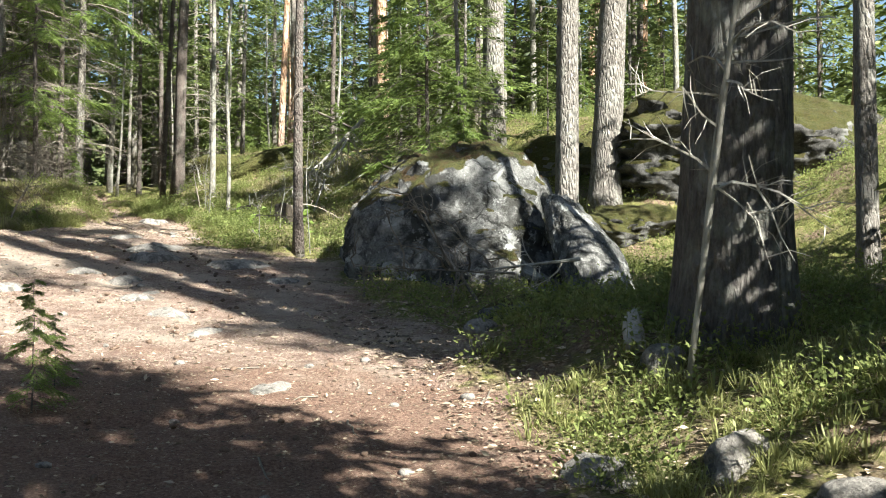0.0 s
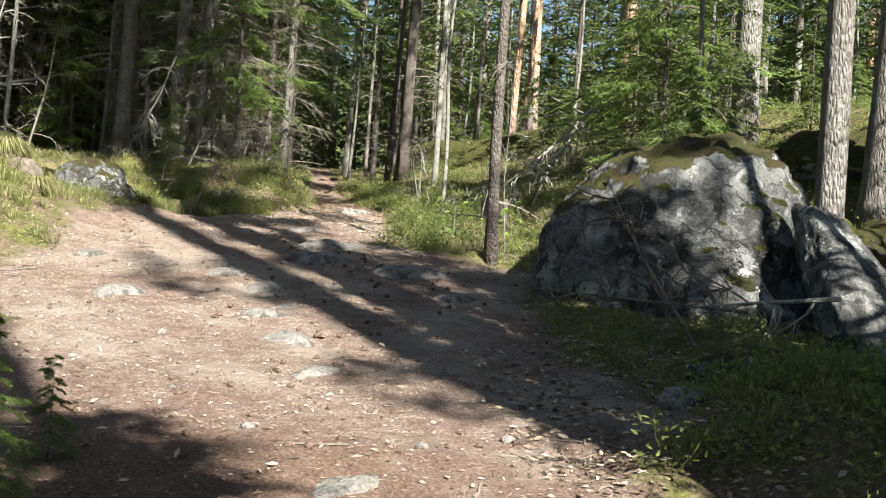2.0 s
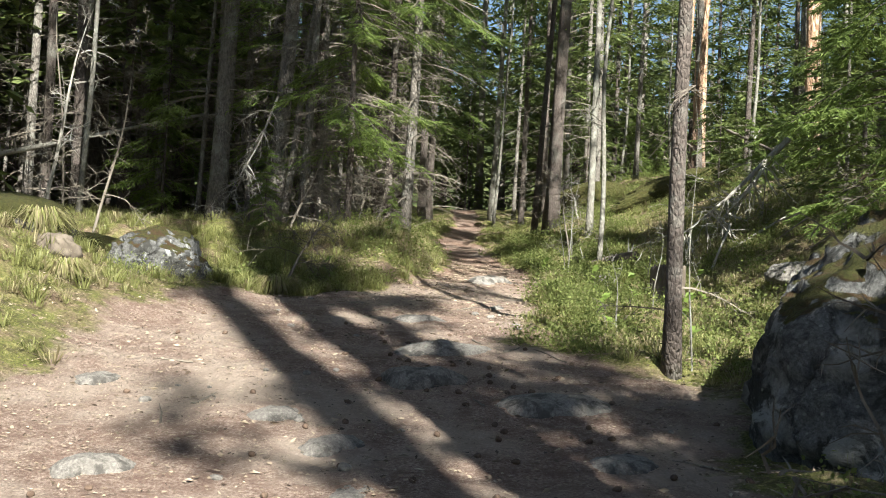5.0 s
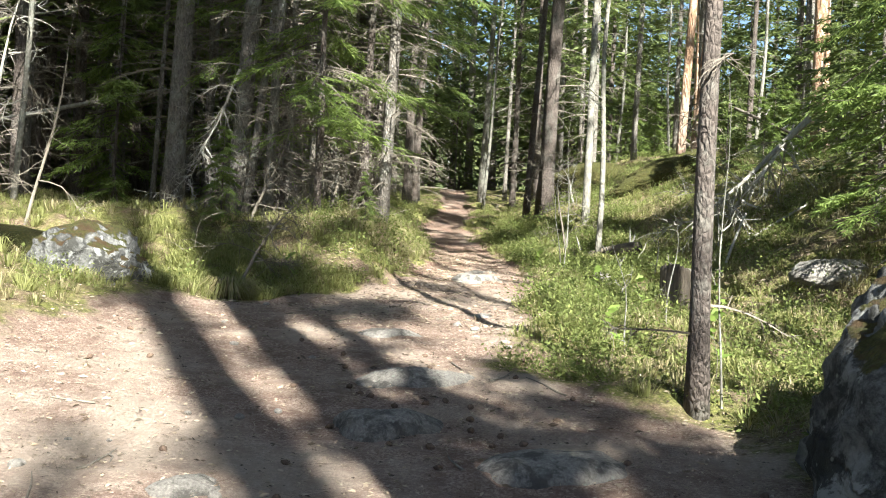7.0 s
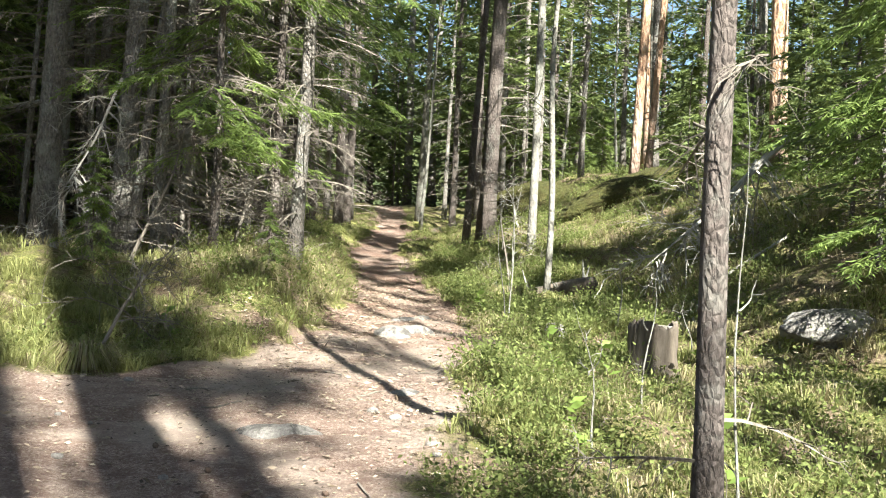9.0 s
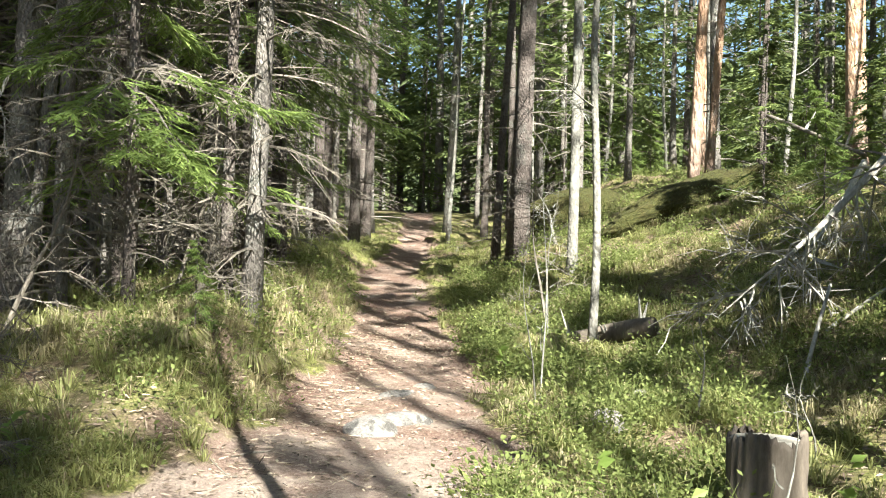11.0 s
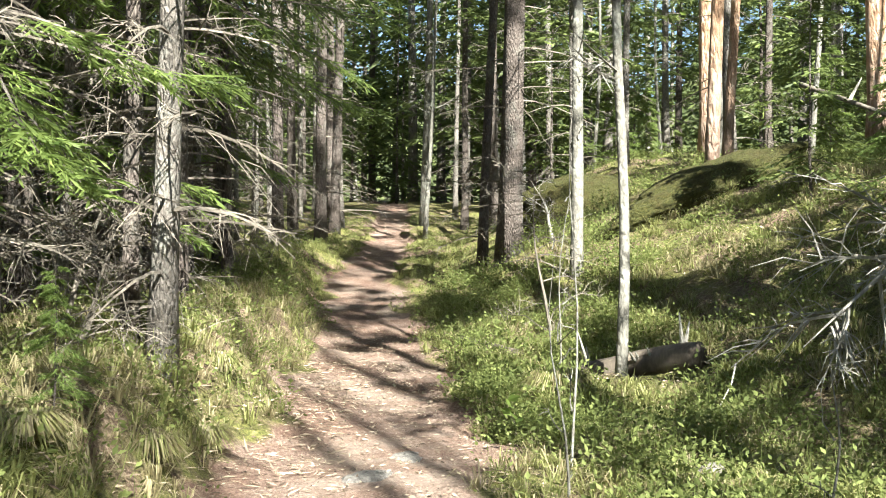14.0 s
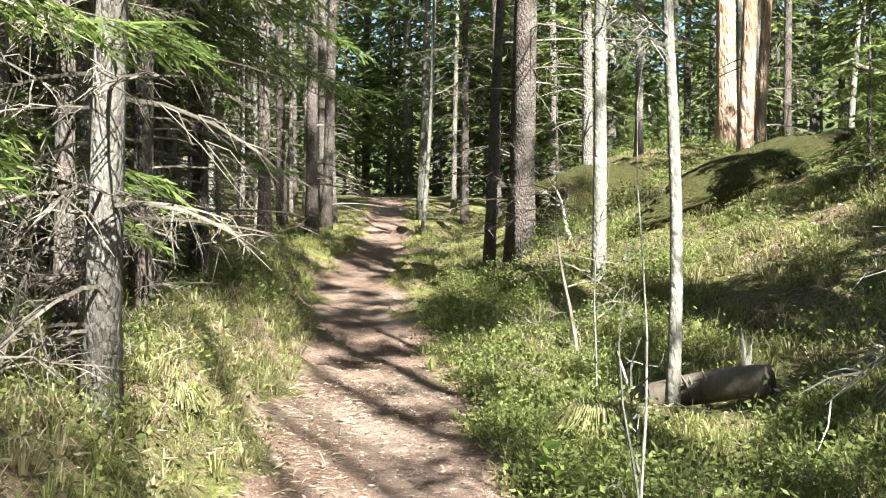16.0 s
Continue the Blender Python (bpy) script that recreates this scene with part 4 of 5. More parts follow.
def distance():
    """A ring wall painted as far woods, seen only through the gaps between trees."""
    n = Nodes("far_woods")
    v = n.coords((1, 1, 0.35))
    # shaded gaps and lighter leaves are only tones painted on the smooth ring
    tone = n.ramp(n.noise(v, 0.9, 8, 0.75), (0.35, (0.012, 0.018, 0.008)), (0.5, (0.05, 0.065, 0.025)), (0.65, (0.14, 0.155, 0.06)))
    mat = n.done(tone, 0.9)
    s = Soup()
    m = 240
    a = np.linspace(0, 2 * np.pi, m, endpoint=False)
    top = 21 + rnd.uniform(-4, 5, m)
    ring = np.stack((105 * np.cos(a), 105 * np.sin(a) + 10), 1)
    low = np.concatenate((ring, np.full((m, 1), -14.0)), 1)
    high = np.concatenate((ring, top[:, None]), 1)
    i = np.arange(m)
    j = (i + 1) % m
    s.add(np.concatenate((low, high)), np.stack((i, j, j + m, i + m), 1))
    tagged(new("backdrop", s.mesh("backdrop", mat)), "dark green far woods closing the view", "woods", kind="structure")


distance()


# ---- dead wood ----
def log_between(name, a, b, dia, material, label, seed, bark=None, stubs=0, rough=0.05, taper=0.85):
    ob = thing(name, label, "log")
    a, b = np.array(a), np.array(b)
    u = np.linspace(0, 1, 12)
    p = a + (b - a) * u[:, None]
    p += np.stack((np.sin(5 * u + seed), np.cos(4 * u + seed), np.sin(3 * u)), 1) * dia * 0.12
    s = Soup()
    tube(s, p, dia / 2 * np.linspace(1, taper, 12), 14, rough, seed)
    part("trunk", s.mesh("trunk", material, True), ob)
    if stubs:
        g = np.random.default_rng(seed)
        w = unit((b - a)[None])[0]
        for at in g.uniform(0.1, 0.95, stubs):
            t = Soup()
            c = a + (b - a) * at
            d = np.cross(w, g.normal(0, 1, 3))
            d = unit(d[None] * np.sign(d[2] + 1e-6))[0] + np.array((0, 0, 0.5))
            tube(t, c + d * np.linspace(0, 1, 4)[:, None] * g.uniform(0.1, 0.26), np.array((0.02, 0.016, 0.012, 0.004)), 5, 0.1, seed)
            part("branch_stub", t.mesh("branch_stub", M_BLEACHED), ob, "broken bleached branch stub")
    return ob


def up(x, y, h):
    return (x, y, float(land(x, y)) + h)


log_between("fallen_log", up(2.88, 14.2, 0.07), up(2.0, 14.75, 0.03), 0.19, M_ROT, "rotten brown fallen log with broken branch stubs", 5, stubs=8, rough=0.10)
log_between("fallen_log", up(1.12, 17.0, 0.02), up(1.75, 15.35, 0.07), 0.10, M_ROT, "thin rotten log reaching the trail's edge", 6)
log_between("grey_log", up(2.24, -1.06, 0.04), up(2.52, -0.6, 0.05), 0.12, M_BLEACHED, "short bleached grey log in bilberry plants", 8)
log_between("broken_pole", up(3.35, 11.8, 0.0), up(3.72, 12.35, 0.42), 0.036, M_BLEACHED, "pale broken pole leaning on the bank", 9, taper=0.6)
log_between("broken_pole", up(3.75, 12.5, 0.06), up(4.5, 12.7, 0.1), 0.03, M_BLEACHED, "pale broken pole lying on the bank", 10)
log_between("leaning_dead_trunk", (-6.8, 13.0, 2.25), (-3.3, 14.2, 3.35), 0.085, M_BLEACHED, "bleached dead trunk leaning among dark spruces", 12, stubs=5, taper=0.5)
log_between("fallen_tree", (5.0, 18.6, 4.15), (5.9, 17.6, 3.55), 0.055, M_DEAD, "grey dead trunk fallen on the bank", 14, stubs=3)
log_between("dead_pole", up(2.32, -1.47, -0.02), (2.55, -1.95, 3.2), 0.036, M_BLEACHED, "thin bleached dead sapling stem with curly twigs", 15, taper=0.45)


def bare_bush(name, label, at, tip, dia, reach, count, seed, material=None, fine=9, droop=0.2, thick=1.0):
    """A dead sapling or fallen top with its bare forked branches."""
    ob = thing(name, label, "dead tree")
    a, b = np.array(at, float), np.array(tip, float)
    u = np.linspace(0, 1, 8)
    p = a + (b - a) * u[:, None] + np.stack((np.sin(6 * u + seed), np.cos(5 * u + seed), 0 * u), 1) * 0.06 * u[:, None]
    s = Soup()
    tube(s, p, dia / 2 * (1.05 - u), 6)
    part("stem", s.mesh("stem", material or M_DEAD), ob)
    g = np.random.default_rng(seed)
    w0 = unit((b - a)[None])[0]
    for at_u in g.uniform(0.12, 1, count):
        c = a + (b - a) * at_u
        d = unit((np.cross(w0, g.normal(0, 1, 3)) + 0.45 * w0)[None])[0]
        L = reach * g.uniform(0.4, 1.0) * (1.15 - 0.6 * at_u)
        t = Soup()
        q = np.linspace(0, 1, 6)
        steps = d + np.cumsum(g.normal(0, 0.28, (6, 3)), 0)
        steps[:, 2] -= droop * q * 2
        line = c + np.concatenate((np.zeros((1, 3)), np.cumsum(unit(steps[1:]) * L / 5, 0)))
        tube(t, line, np.array((0.008, 0.0065, 0.005, 0.004, 0.003, 0.0015)) * (0.5 + 0.5 * L) * thick, 3)
        k = fine
        f = g.uniform(0.2, 1, k)
        st = np.stack([np.interp(f, q, line[:, r]) for r in range(3)], -1)
        wy = d + g.normal(0, 0.7, (k, 3))
        twigs(t, st, wy, L * g.uniform(0.2, 0.45, k), 0.0028 * thick, 0.1)
        part("branch", t.mesh("branch", material or M_DEAD), ob)
    return ob


bare_bush("fallen_spruce_top", "fallen bare grey spruce top with tangled twigs", (4.6, 13.1, 3.2), (3.15, 12.95, 1.75), 0.08, 1.2, 24, 401, M_BLEACHED, 10, 0.5, 2.0)
bare_bush("fallen_spruce_top", "fallen bare grey spruce top with tangled twigs", (4.7, 14.4, 3.1), (3.8, 13.5, 2.0), 0.06, 1.1, 18, 402, M_BLEACHED, 10, 0.5, 1.8)
bare_bush("dead_branch", "bare dead branch lying before the boulder", (3.0, 2.3, 0.30), (1.75, 3.0, 0.36), 0.022, 0.85, 18, 403, M_DEAD, 5, 0.0, 1.9)
bare_bush("dead_branch", "bleached dead branch lying before the boulder", (3.5, 2.1, 0.42), (2.5, 2.25, 0.30), 0.034, 0.55, 8, 404, M_BLEACHED, 5, 0.0, 1.8)
bare_bush("dead_branch", "dark dead branch leaning on the boulder", (2.75, 2.5, 0.05), (2.15, 3.3, 1.35), 0.032, 0.6, 12, 405, M_DEAD, 5, -0.1, 1.8)
bare_bush("dead_sapling", "bare dead sapling with curled grey twigs", (2.36, -1.55, 0.35), (2.48, -1.80, 2.2), 0.024, 0.85, 26, 406, M_BLEACHED, 8, 0.35, 1.4)
bare_bush("dead_branch", "pale drooping dead branch hanging among spruces", (-1.95, 12.2, 3.3), (-2.4, 11.7, 1.8), 0.03, 0.7, 26, 408, M_BLEACHED, 10, 0.7, 1.6)
bare_bush("dead_sapling", "pale crooked dead sapling among dark spruces", up(-4.6, 11.6, -0.03), up(-4.2, 11.9, 2.7), 0.06, 0.9, 18, 409, M_BLEACHED, 7, 0.2, 1.8)
bare_bush("dead_wood_pile", "bleached broken sticks beside a dark spruce", up(2.5, 19.6, 0.0), up(2.3, 19.9, 0.75), 0.05, 0.6, 12, 407, M_BLEACHED, 5, 0.0)
for k, (x, y, h, ln) in enumerate(((-3.6, 10.6, 2.2, 0.4), (-4.4, 11.8, 3.0, -0.3), (-5.3, 11.0, 3.2, 0.2), (-1.3, 9.3, 0.9, 0.5), (-1.0, 13.1, 1.4, 0.4), (-1.45, 14.5, 1.6, -0.3),
                                   (-1.6, 11.4, 1.3, 0.5), (-2.4, 14.2, 2.2, 0.3), (-0.75, 12.4, 0.8, 0.3), (2.1, 16.2, 1.5, -0.2))):
    bare_bush("dead_sapling", "bare grey dead sapling full of dry twigs", up(x, y, -0.03), up(x + ln, y + 0.2, h), 0.035, 0.75, 26, 420 + k, fine=11, droop=0.4)
for k, (x, y, h) in enumerate(((1.72, 12.1, 1.9), (1.65, 11.6, 1.2), (1.98, 14.7, 1.6), (2.08, 6.05, 1.9), (2.15, 8.2, 0.9), (1.75, 7.4, 0.8), (2.5, 10.9, 0.8), (3.0, 10.4, 0.5))):
    bare_bush("thin_sapling", "thin leafless sapling growing from grass", up(x, y, -0.02), up(x + 0.03 - 0.12 * (k % 2), y - 0.05, h), 0.014, 0.25, 5, 440 + k, M_PALE, 2, -0.3)


def stump():
    ob = thing("tree_stump", "weathered grey sawn tree stump in bilberry plants", "stump", pose(*spot(2.47, 9.45, 0.19)))
    g = np.random.default_rng(8)
    s = Soup()
    sides, rings = 84, 16
    ang = np.linspace(0, 2 * np.pi, sides, endpoint=False)
    furrow = np.zeros(sides)
    for k in (7, 11, 17, 23, 31):
        furrow += np.abs(np.sin(k * 0.5 * ang + g.uniform(0, 6.3))) * g.uniform(0.3, 1.0)
    furrow = (furrow - furrow.mean()) * 0.014
    rim = 0.53 + 0.025 * np.cos(3 * ang) + g.normal(0, 0.008, sides)
    v = []
    for u in np.linspace(0, 1, rings):
        r = 0.158 + 0.075 * (1 - u) ** 3 + 0.02 * np.cos(3 * ang + 1) * (1 - u) + furrow * (0.8 + 0.4 * math.sin(9 * u)) + g.normal(0, 0.002, sides)
        v.append(np.stack((r * np.cos(ang), r * np.sin(ang), u * rim), 1))
    v.append(np.stack((0.142 * np.cos(ang), 0.142 * np.sin(ang), rim - 0.015), 1))
    i = np.arange(sides)
    j = (i + 1) % sides
    s.add(np.concatenate(v), np.concatenate([np.stack((o + i, o + j, o + sides + j, o + sides + i), 1) for o in range(0, rings * sides, sides)]))
    part("bark", s.mesh("bark", M_ROT, True), ob, "furrowed grey-brown bark")
    t = Soup()
    tube(t, np.array(((0.0, 0, 0.48), (0.0, 0, 0.515), (0, 0, 0.522))), np.array((0.146, 0.146, 0.135)), 28, 0.03, 3)
    part("cut_top", t.mesh("cut_top", M_CUT, True), ob, "weathered pale sawn top")
    return ob


stump()


# root plate and torn turf on the knoll
rock("torn_root", "pale torn root clump on the grassy knoll", spot(-2.75, 7.3, 0.02), (0.22, 0.16, 0.16), 161, M_ROT, 30, detail=4, rough=0.2)


# ---- plants of the forest floor ----
def plants(name, label, material, xy, maker, count_kinds=6):
    """One mesh of many small plants: a few kinds, each turned and sized anew."""
    models = [maker(np.random.default_rng(900 + k)) for k in range(count_kinds)]
    s = Soup()
    for x, y in xy:
        v, f = models[int(rnd.integers(count_kinds))]
        a, sc = rnd.uniform(0, 6.3), rnd.uniform(0.65, 1.3)
        c, sn = math.cos(a) * sc, math.sin(a) * sc
        w = np.stack((v[:, 0] * c - v[:, 1] * sn + x, v[:, 0] * sn + v[:, 1] * c + y, v[:, 2] * sc + float(land(x, y))), 1)
        s.add(w, f)
    return tagged(new(name, s.mesh(name, material)), label, "plants", kind="stuff")


def bilberry(g):
    s = Soup()
    k = 24
    a, r = g.uniform(0, 6.3, k), 0.15 * np.sqrt(g.uniform(0, 1, k))
    base = np.stack((r * np.cos(a), r * np.sin(a), g.uniform(0.03, 0.24, k) * (1.1 - r / 0.22)), 1)
    blades(s, base, np.stack((np.cos(a), np.sin(a), g.uniform(-0.2, 1.0, k)), 1) + g.normal(0, 0.4, (k, 3)), g.uniform(0.02, 0.038, k), g.uniform(0.013, 0.022, k))
    st = np.zeros((2, 3))
    st[:, :2] = g.normal(0, 0.04, (2, 2))
    twigs(s, st, g.normal(0, 0.35, (2, 3)) + (0, 0, 1), g.uniform(0.14, 0.25, 2), 0.002)
    return np.concatenate(s.v), np.concatenate(s.f)


def tuft(g):
    s = Soup()
    k = 22
    a = g.uniform(0, 6.3, k)
    out = np.stack((np.cos(a), np.sin(a), 0 * a), 1)
    base = out * g.uniform(0, 0.05, k)[:, None]
    ln = g.uniform(0.05, 0.16, k)
    mid = base + out * (ln * g.uniform(0.1, 0.55, k))[:, None] + np.array((0, 0, 1)) * (ln * 0.62)[:, None]
    end = mid + out * (ln * g.uniform(0.35, 0.95, k))[:, None] + np.array((0, 0, 1)) * (ln * g.uniform(-0.4, 0.2, k))[:, None]
    side = np.stack((-out[:, 1], out[:, 0], out[:, 2]), 1) * 0.0032
    v = np.stack((base - side, base + side, mid + side * 0.8, mid - side * 0.8, end + side * 0.1, end - side * 0.1), 1)
    f = np.array(((0, 1, 2, 3), (3, 2, 4, 5)))
    s.add(v.reshape(-1, 3), (np.arange(k)[:, None, None] * 6 + f[None]).reshape(-1, 4))
    return np.concatenate(s.v), np.concatenate(s.f)


def patchy(x, y, f, shift):
    return noise.noise(Vector((x * f + shift, y * f - shift, shift)))


def choose(count, xr, yr, ok):
    out = []
    tries = 0
    while len(out) < count and tries < count * 30:
        tries += 1
        x, y = float(rnd.uniform(*xr)), float(rnd.uniform(*yr))
        if on_path(x, y) < rnd.uniform(0.02, 0.5) and (x - 3.27) ** 2 / 1.35 + (y - 4.35) ** 2 / 1.6 > 1 and (x - 2.55) ** 2 + (y - 14.3) ** 2 > 0.3 and ok(x, y):
            out.append((x, y))
    return out


def bank(x, y):
    return mid_of(y) < x < mid_of(y) + 1.6 + 0.06 * max(0, y)


berry_xy = choose(1900, (0.8, 5.0), (5.5, 20), lambda x, y: bank(x, y) and patchy(x, y, 1.5, 3) > -0.12)
berry_xy += choose(900, (1.3, 5.2), (-2.6, 2.2), lambda x, y: patchy(x, y, 1.3, 5) > -0.15 and y < 1.0 + 0.8 * patchy(x, y, 0.5, 9))
berry_xy += choose(600, (-3.2, 0.6), (7.6, 20), lambda x, y: x > mid_of(y) - 2.2 and patchy(x, y, 1.2, 8) > -0.1)
berry_xy += choose(900, (-2.5, 6.5), (18, 33), lambda x, y: patchy(x, y, 0.9, 2) > -0.2)
berry_xy += choose(1100, (3.2, 9), (-2.0, 13), lambda x, y: patchy(x, y, 0.8, 4) > -0.1)
berry_xy += choose(1300, (2.2, 7.5), (11, 22), lambda x, y: patchy(x, y, 1.5, 6) > -0.1)
berry_xy += choose(330, (1.5, 3.8), (5.3, 9.0), lambda x, y: patchy(x, y, 1.6, 21) > -0.2)
berry_xy += choose(1500, (5, 10), (2.5, 11), lambda x, y: patchy(x, y, 0.9, 41) > -0.25)
berry_xy += choose(220, (1.2, 2.1), (12.3, 14.8), lambda x, y: True)
berry_xy += choose(160, (1.6, 3.3), (1.0, 3.4), lambda x, y: True)
plants("bilberry_plants", "fresh green bilberry plants covering the forest floor", M_BERRY, berry_xy, bilberry)
grass_xy = choose(1100, (-4.8, 0.6), (5.0, 14), lambda x, y: x < mid_of(y) and patchy(x, y, 0.9, 11) > -0.15)
grass_xy += choose(900, (1.0, 5.0), (8.5, 19), lambda x, y: patchy(x, y, 1.2, 53) > -0.1)
grass_xy += choose(500, (1.0, 3.6), (7.5, 17), lambda x, y: bank(x, y) and patchy(x, y, 1.0, 13) > -0.05)
grass_xy += choose(500, (-2.4, 0.3), (8.6, 10.8), lambda x, y: x < mid_of(y) and patchy(x, y, 1.1, 37) > -0.2)
grass_xy += choose(200, (1.5, 4.2), (5.0, 9.0), lambda x, y: True)
grass_xy += choose(350, (1.2, 4.2), (-2.8, 1.5), lambda x, y: patchy(x, y, 1.0, 17) > 0.0)
grass_xy += choose(500, (-2, 3), (14, 28), lambda x, y: abs(x - mid_of(y)) < 1.5)
plants("grass", "tufts of fresh green grass along the trail", M_GRASS, grass_xy, tuft)
straw_xy = choose(450, (-4.8, 0.4), (4.5, 16), lambda x, y: x < mid_of(y))
straw_xy += choose(160, (1.5, 4.2), (5.0, 9.0), lambda x, y: True)
straw_xy += choose(400, (1.2, 4.2), (7, 17), lambda x, y: True)
straw_xy += choose(800, (1.4, 5.5), (9, 20), lambda x, y: patchy(x, y, 1.1, 59) > 0.0)
straw_xy += choose(400, (-1.4, 0.5), (10.8, 18), lambda x, y: x < mid_of(y) and patchy(x, y, 1.4, 31) > -0.2)
plants("dry_grass", "tufts of dry straw-coloured grass", M_STRAW, straw_xy, tuft)


def hummock(x, y, r, h, seed):
    """A dome of long drooping grass."""
    g = np.random.default_rng(seed)
    ob = thing("grass_hummock", "hummock of long drooping dry and green grass", "grass", pose(*spot(x, y, 0.02)))
    for mat, k, name in ((M_GRASS, 260, "green_grass"), (M_STRAW, 320, "dry_grass")):
        s = Soup()
        a = g.uniform(0, 6.3, k)
        out = np.stack((np.cos(a), np.sin(a), 0 * a), 1)
        base = out * (r * 0.35 * np.sqrt(g.uniform(0, 1, k)))[:, None]
        mid = base + out * (r * g.uniform(0.25, 0.6, k))[:, None] + np.array((0, 0, 1)) * (h * g.uniform(0.6, 1.1, k))[:, None]
        end = mid + out * (r * g.uniform(0.2, 0.6, k))[:, None] - np.array((0, 0, 1)) * (h * g.uniform(0.3, 0.95, k))[:, None]
        side = np.stack((-out[:, 1], out[:, 0], out[:, 2]), 1) * 0.0035
        v = np.stack((base - side, base + side, mid + side, mid - side, end + side * 0.2, end - side * 0.2), 1)
        f = np.array(((0, 1, 2, 3), (3, 2, 4, 5)))
        s.add(v.reshape(-1, 3), (np.arange(k)[:, None, None] * 6 + f[None]).reshape(-1, 4))
        tagged(part(name, s.mesh(name, mat), ob), kind="stuff")


hummock(1.84, 13.7, 0.24, 0.2, 611)
hummock(2.3, 11.6, 0.2, 0.14, 612)
hummock(-1.3, 9.2, 0.26, 0.18, 613)
hummock(-0.12, 11.6, 0.15, 0.10, 617)
hummock(-0.05, 12.35, 0.15, 0.10, 618)
hummock(-0.15, 13.3, 0.15, 0.10, 619)
hummock(-0.4, 10.9, 0.15, 0.10, 620)
hummock(-3.0, 7.6, 0.3, 0.2, 614)
hummock(-3.6, 6.6, 0.3, 0.2, 615)
hummock(-2.5, 6.9, 0.22, 0.15, 616)


def seedling(x, y, h, seed):
    g = np.random.default_rng(seed)
    ob = thing("seedling", "small leafy green seedling in the grass", "plant", pose(*spot(x, y, 0.01)))
    s = Soup()
    u = np.linspace(0, 1, 5)
    p = np.stack((0.03 * np.sin(4 * u), 0.02 * u, u * h), 1)
    tube(s, p, 0.003 * (1.1 - u), 5)
    part("stem", s.mesh("stem", M_DEAD), ob)
    for k in range(9):
        t = Soup()
        at = p[2 + k % 3] + (0, 0, 0.02 * k / 3)
        a = k * 2.4
        blades(t, [at], [(math.cos(a), math.sin(a), 0.35)], g.uniform(0.06, 0.1), 0.05)
        part("leaf", t.mesh("leaf", M_LEAF), ob)


for k, (x, y, h) in enumerate(((1.72, 9.0, 0.35), (2.0, 8.6, 0.25), (1.5, 12.9, 0.22), (2.7, 9.0, 0.4), (-0.9, 9.8, 0.25), (2.1, 6.4, 0.4), (1.6, 7.1, 0.3))):
    seedling(x, y, h, 630 + k)


# ---- litter on the trail ----
def litter():
    s = Soup()
    for count, xr, yr, lo, hi, wd in ((34000, (-2.6, 2.6), (-3.5, 9), 0.008, 0.03, 0.4), (16000, (-2.6, 2.6), (-3.5, 9), 0.03, 0.075, 0.035), (16000, (-0.6, 2.2), (8, 18), 0.01, 0.04, 0.3), (9000, (-5, 5.5), (-3, 16), 0.02, 0.06, 0.4), (9000, (1.2, 4.4), (-3.6, 2.4), 0.02, 0.06, 0.45), (9000, (1.8, 6), (8.5, 18), 0.02, 0.07, 0.35), (6000, (-1.6, 0.6), (9.5, 16), 0.03, 0.10, 0.12)):
        x, y = rnd.uniform(*xr, count), rnd.uniform(*yr, count)
        ln = rnd.uniform(lo, hi, count)
        z = land(x, y) + rnd.uniform(0.002, 0.010, count)
        w = rnd.normal(0, 1, (count, 3)) * (1, 1, 0.14)
        blades(s, np.stack((x, y, z), 1), w, ln, ln * wd, 0.3)
    return tagged(new("litter", s.mesh("litter", M_LITTER)), "dry needles, bark flakes and leaf litter on the ground", "litter", kind="stuff")


litter()


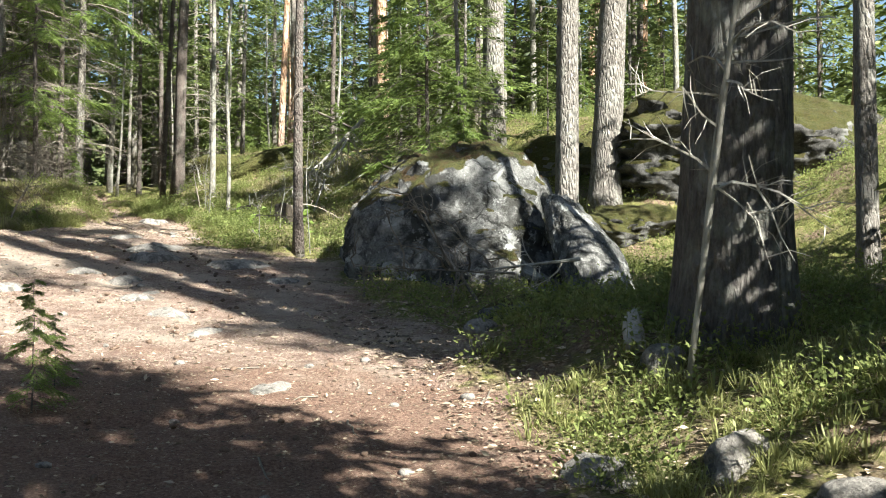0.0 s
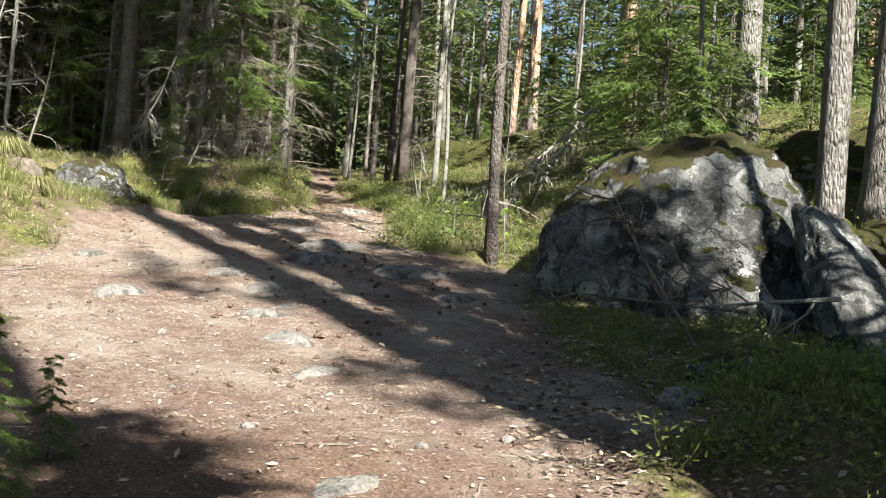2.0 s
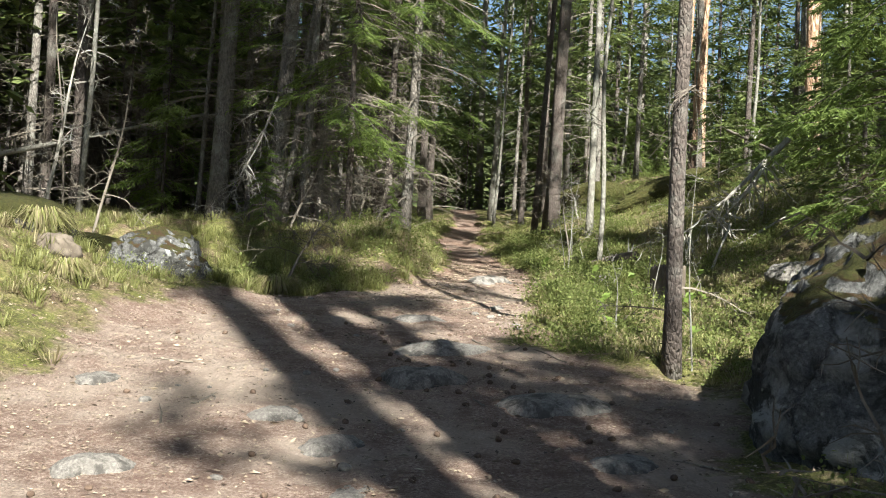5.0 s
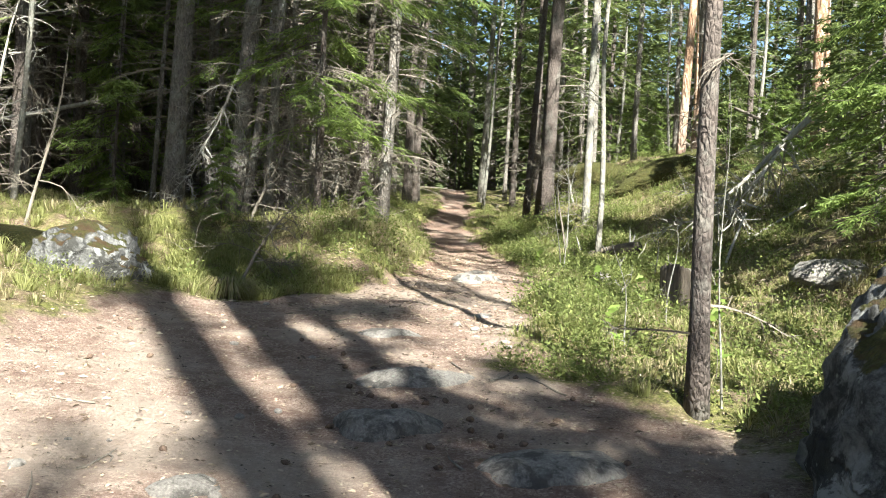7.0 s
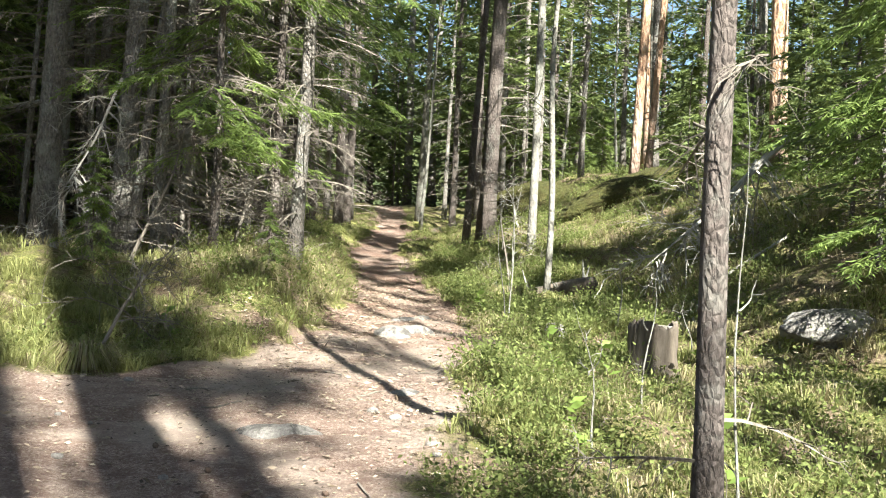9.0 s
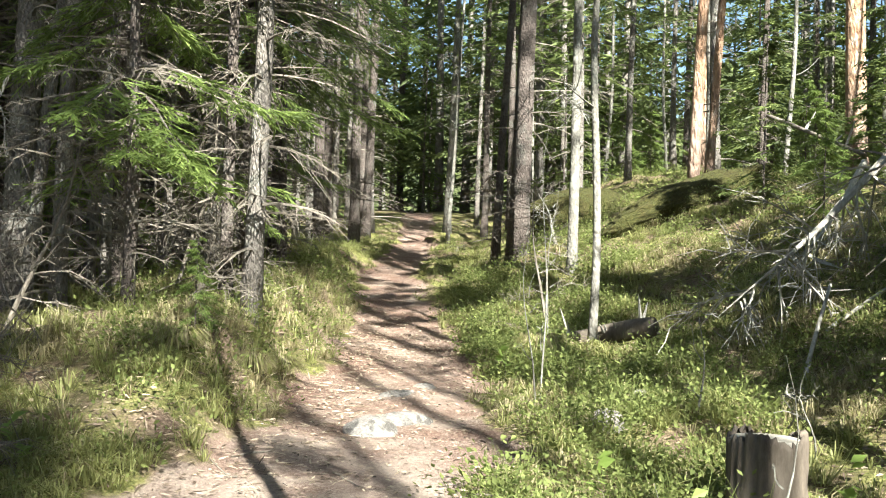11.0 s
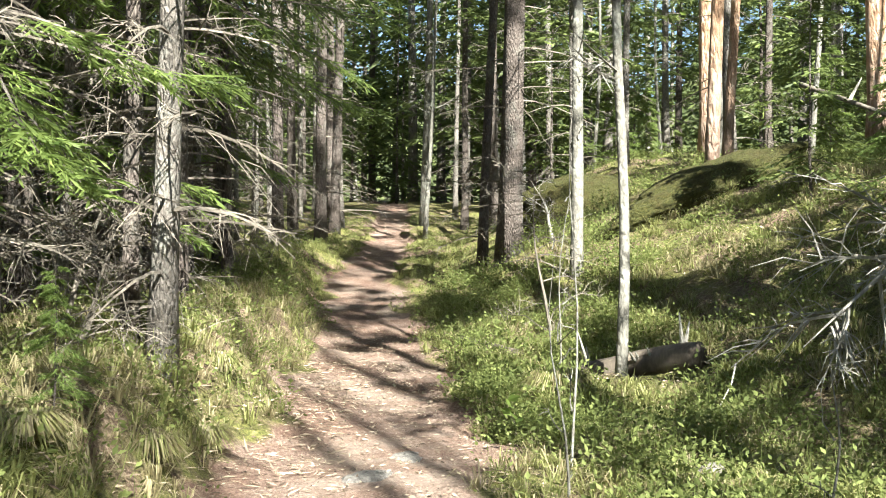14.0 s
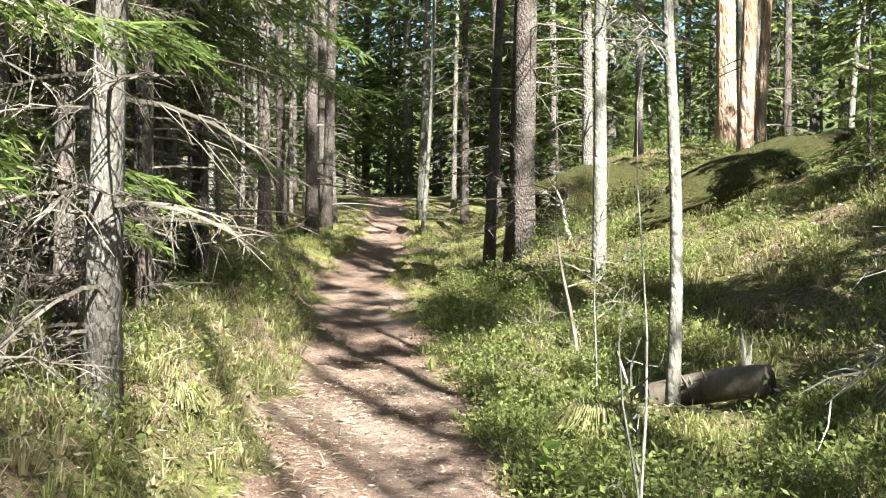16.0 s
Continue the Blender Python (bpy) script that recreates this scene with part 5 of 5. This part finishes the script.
def cone_mesh(seed):
    g = np.random.default_rng(seed)
    s = Soup()
    u = np.linspace(0, 1, 7)
    tube(s, np.stack((u * 0.045 - 0.022, 0 * u, 0 * u), 1), 0.016 * np.array((0.35, 0.85, 1.0, 0.98, 0.8, 0.5, 0.15)), 8, 0.18, seed)
    return s.mesh("pine_cone", M_CONE, False)


cones = [cone_mesh(k) for k in range(4)]
for k in range(150):
    x, y = float(rnd.normal(0.3, 0.9)), float(rnd.uniform(-3, 7.5))
    ob = new("pine_cone", cones[k % 4])
    ob.matrix_world = pose(x, y, float(land(x, y)) + 0.008, 0, float(rnd.uniform(-20, 20)), float(rnd.uniform(0, 360)))
    tagged(ob, "small dark brown fallen pine cone on the trail", "cone", "fallen cones")
for k in range(46):
    x, y = float(rnd.normal(0.5, 1.1)), float(rnd.uniform(-3, 12))
    a, ln = rnd.uniform(0, 6.3), rnd.uniform(0.08, 0.35)
    s = Soup()
    u = np.linspace(0, 1, 5)
    p = np.stack((x + math.cos(a) * u * ln, y + math.sin(a) * u * ln, 0 * u), 1)
    p[:, :2] += rnd.normal(0, 0.006, (5, 2))
    p[:, 2] = land(p[:, 0], p[:, 1]) + 0.006
    tube(s, p, np.array((0.006, 0.006, 0.005, 0.004, 0.002)), 5)
    tagged(new("fallen_twig", s.mesh("fallen_twig", M_DEAD)), "dry grey twig lying on the trail", "twig", "fallen twigs")
for k in range(40):
    x, y = float(rnd.normal(0.4, 1.0)), float(rnd.uniform(-3, 9))
    if k < 5:
        peb = rock_mesh("pebble", M_STONE, (0.03, 0.024, 0.018), 500 + k, detail=2) if k == 0 else peb
        pebs = [peb] if k == 0 else pebs + [rock_mesh("pebble", M_STONE, (0.03, 0.024, 0.018), 500 + k, detail=2)]
    ob = new("pebble", pebs[k % len(pebs)])
    ob.matrix_world = pose(x, y, float(land(x, y)) + 0.004, 0, 0, float(rnd.uniform(0, 360))) @ Matrix.Scale(float(rnd.uniform(0.5, 1.6)), 4)
    tagged(ob, "small pale pebble on the trail", "pebble", "pebbles")
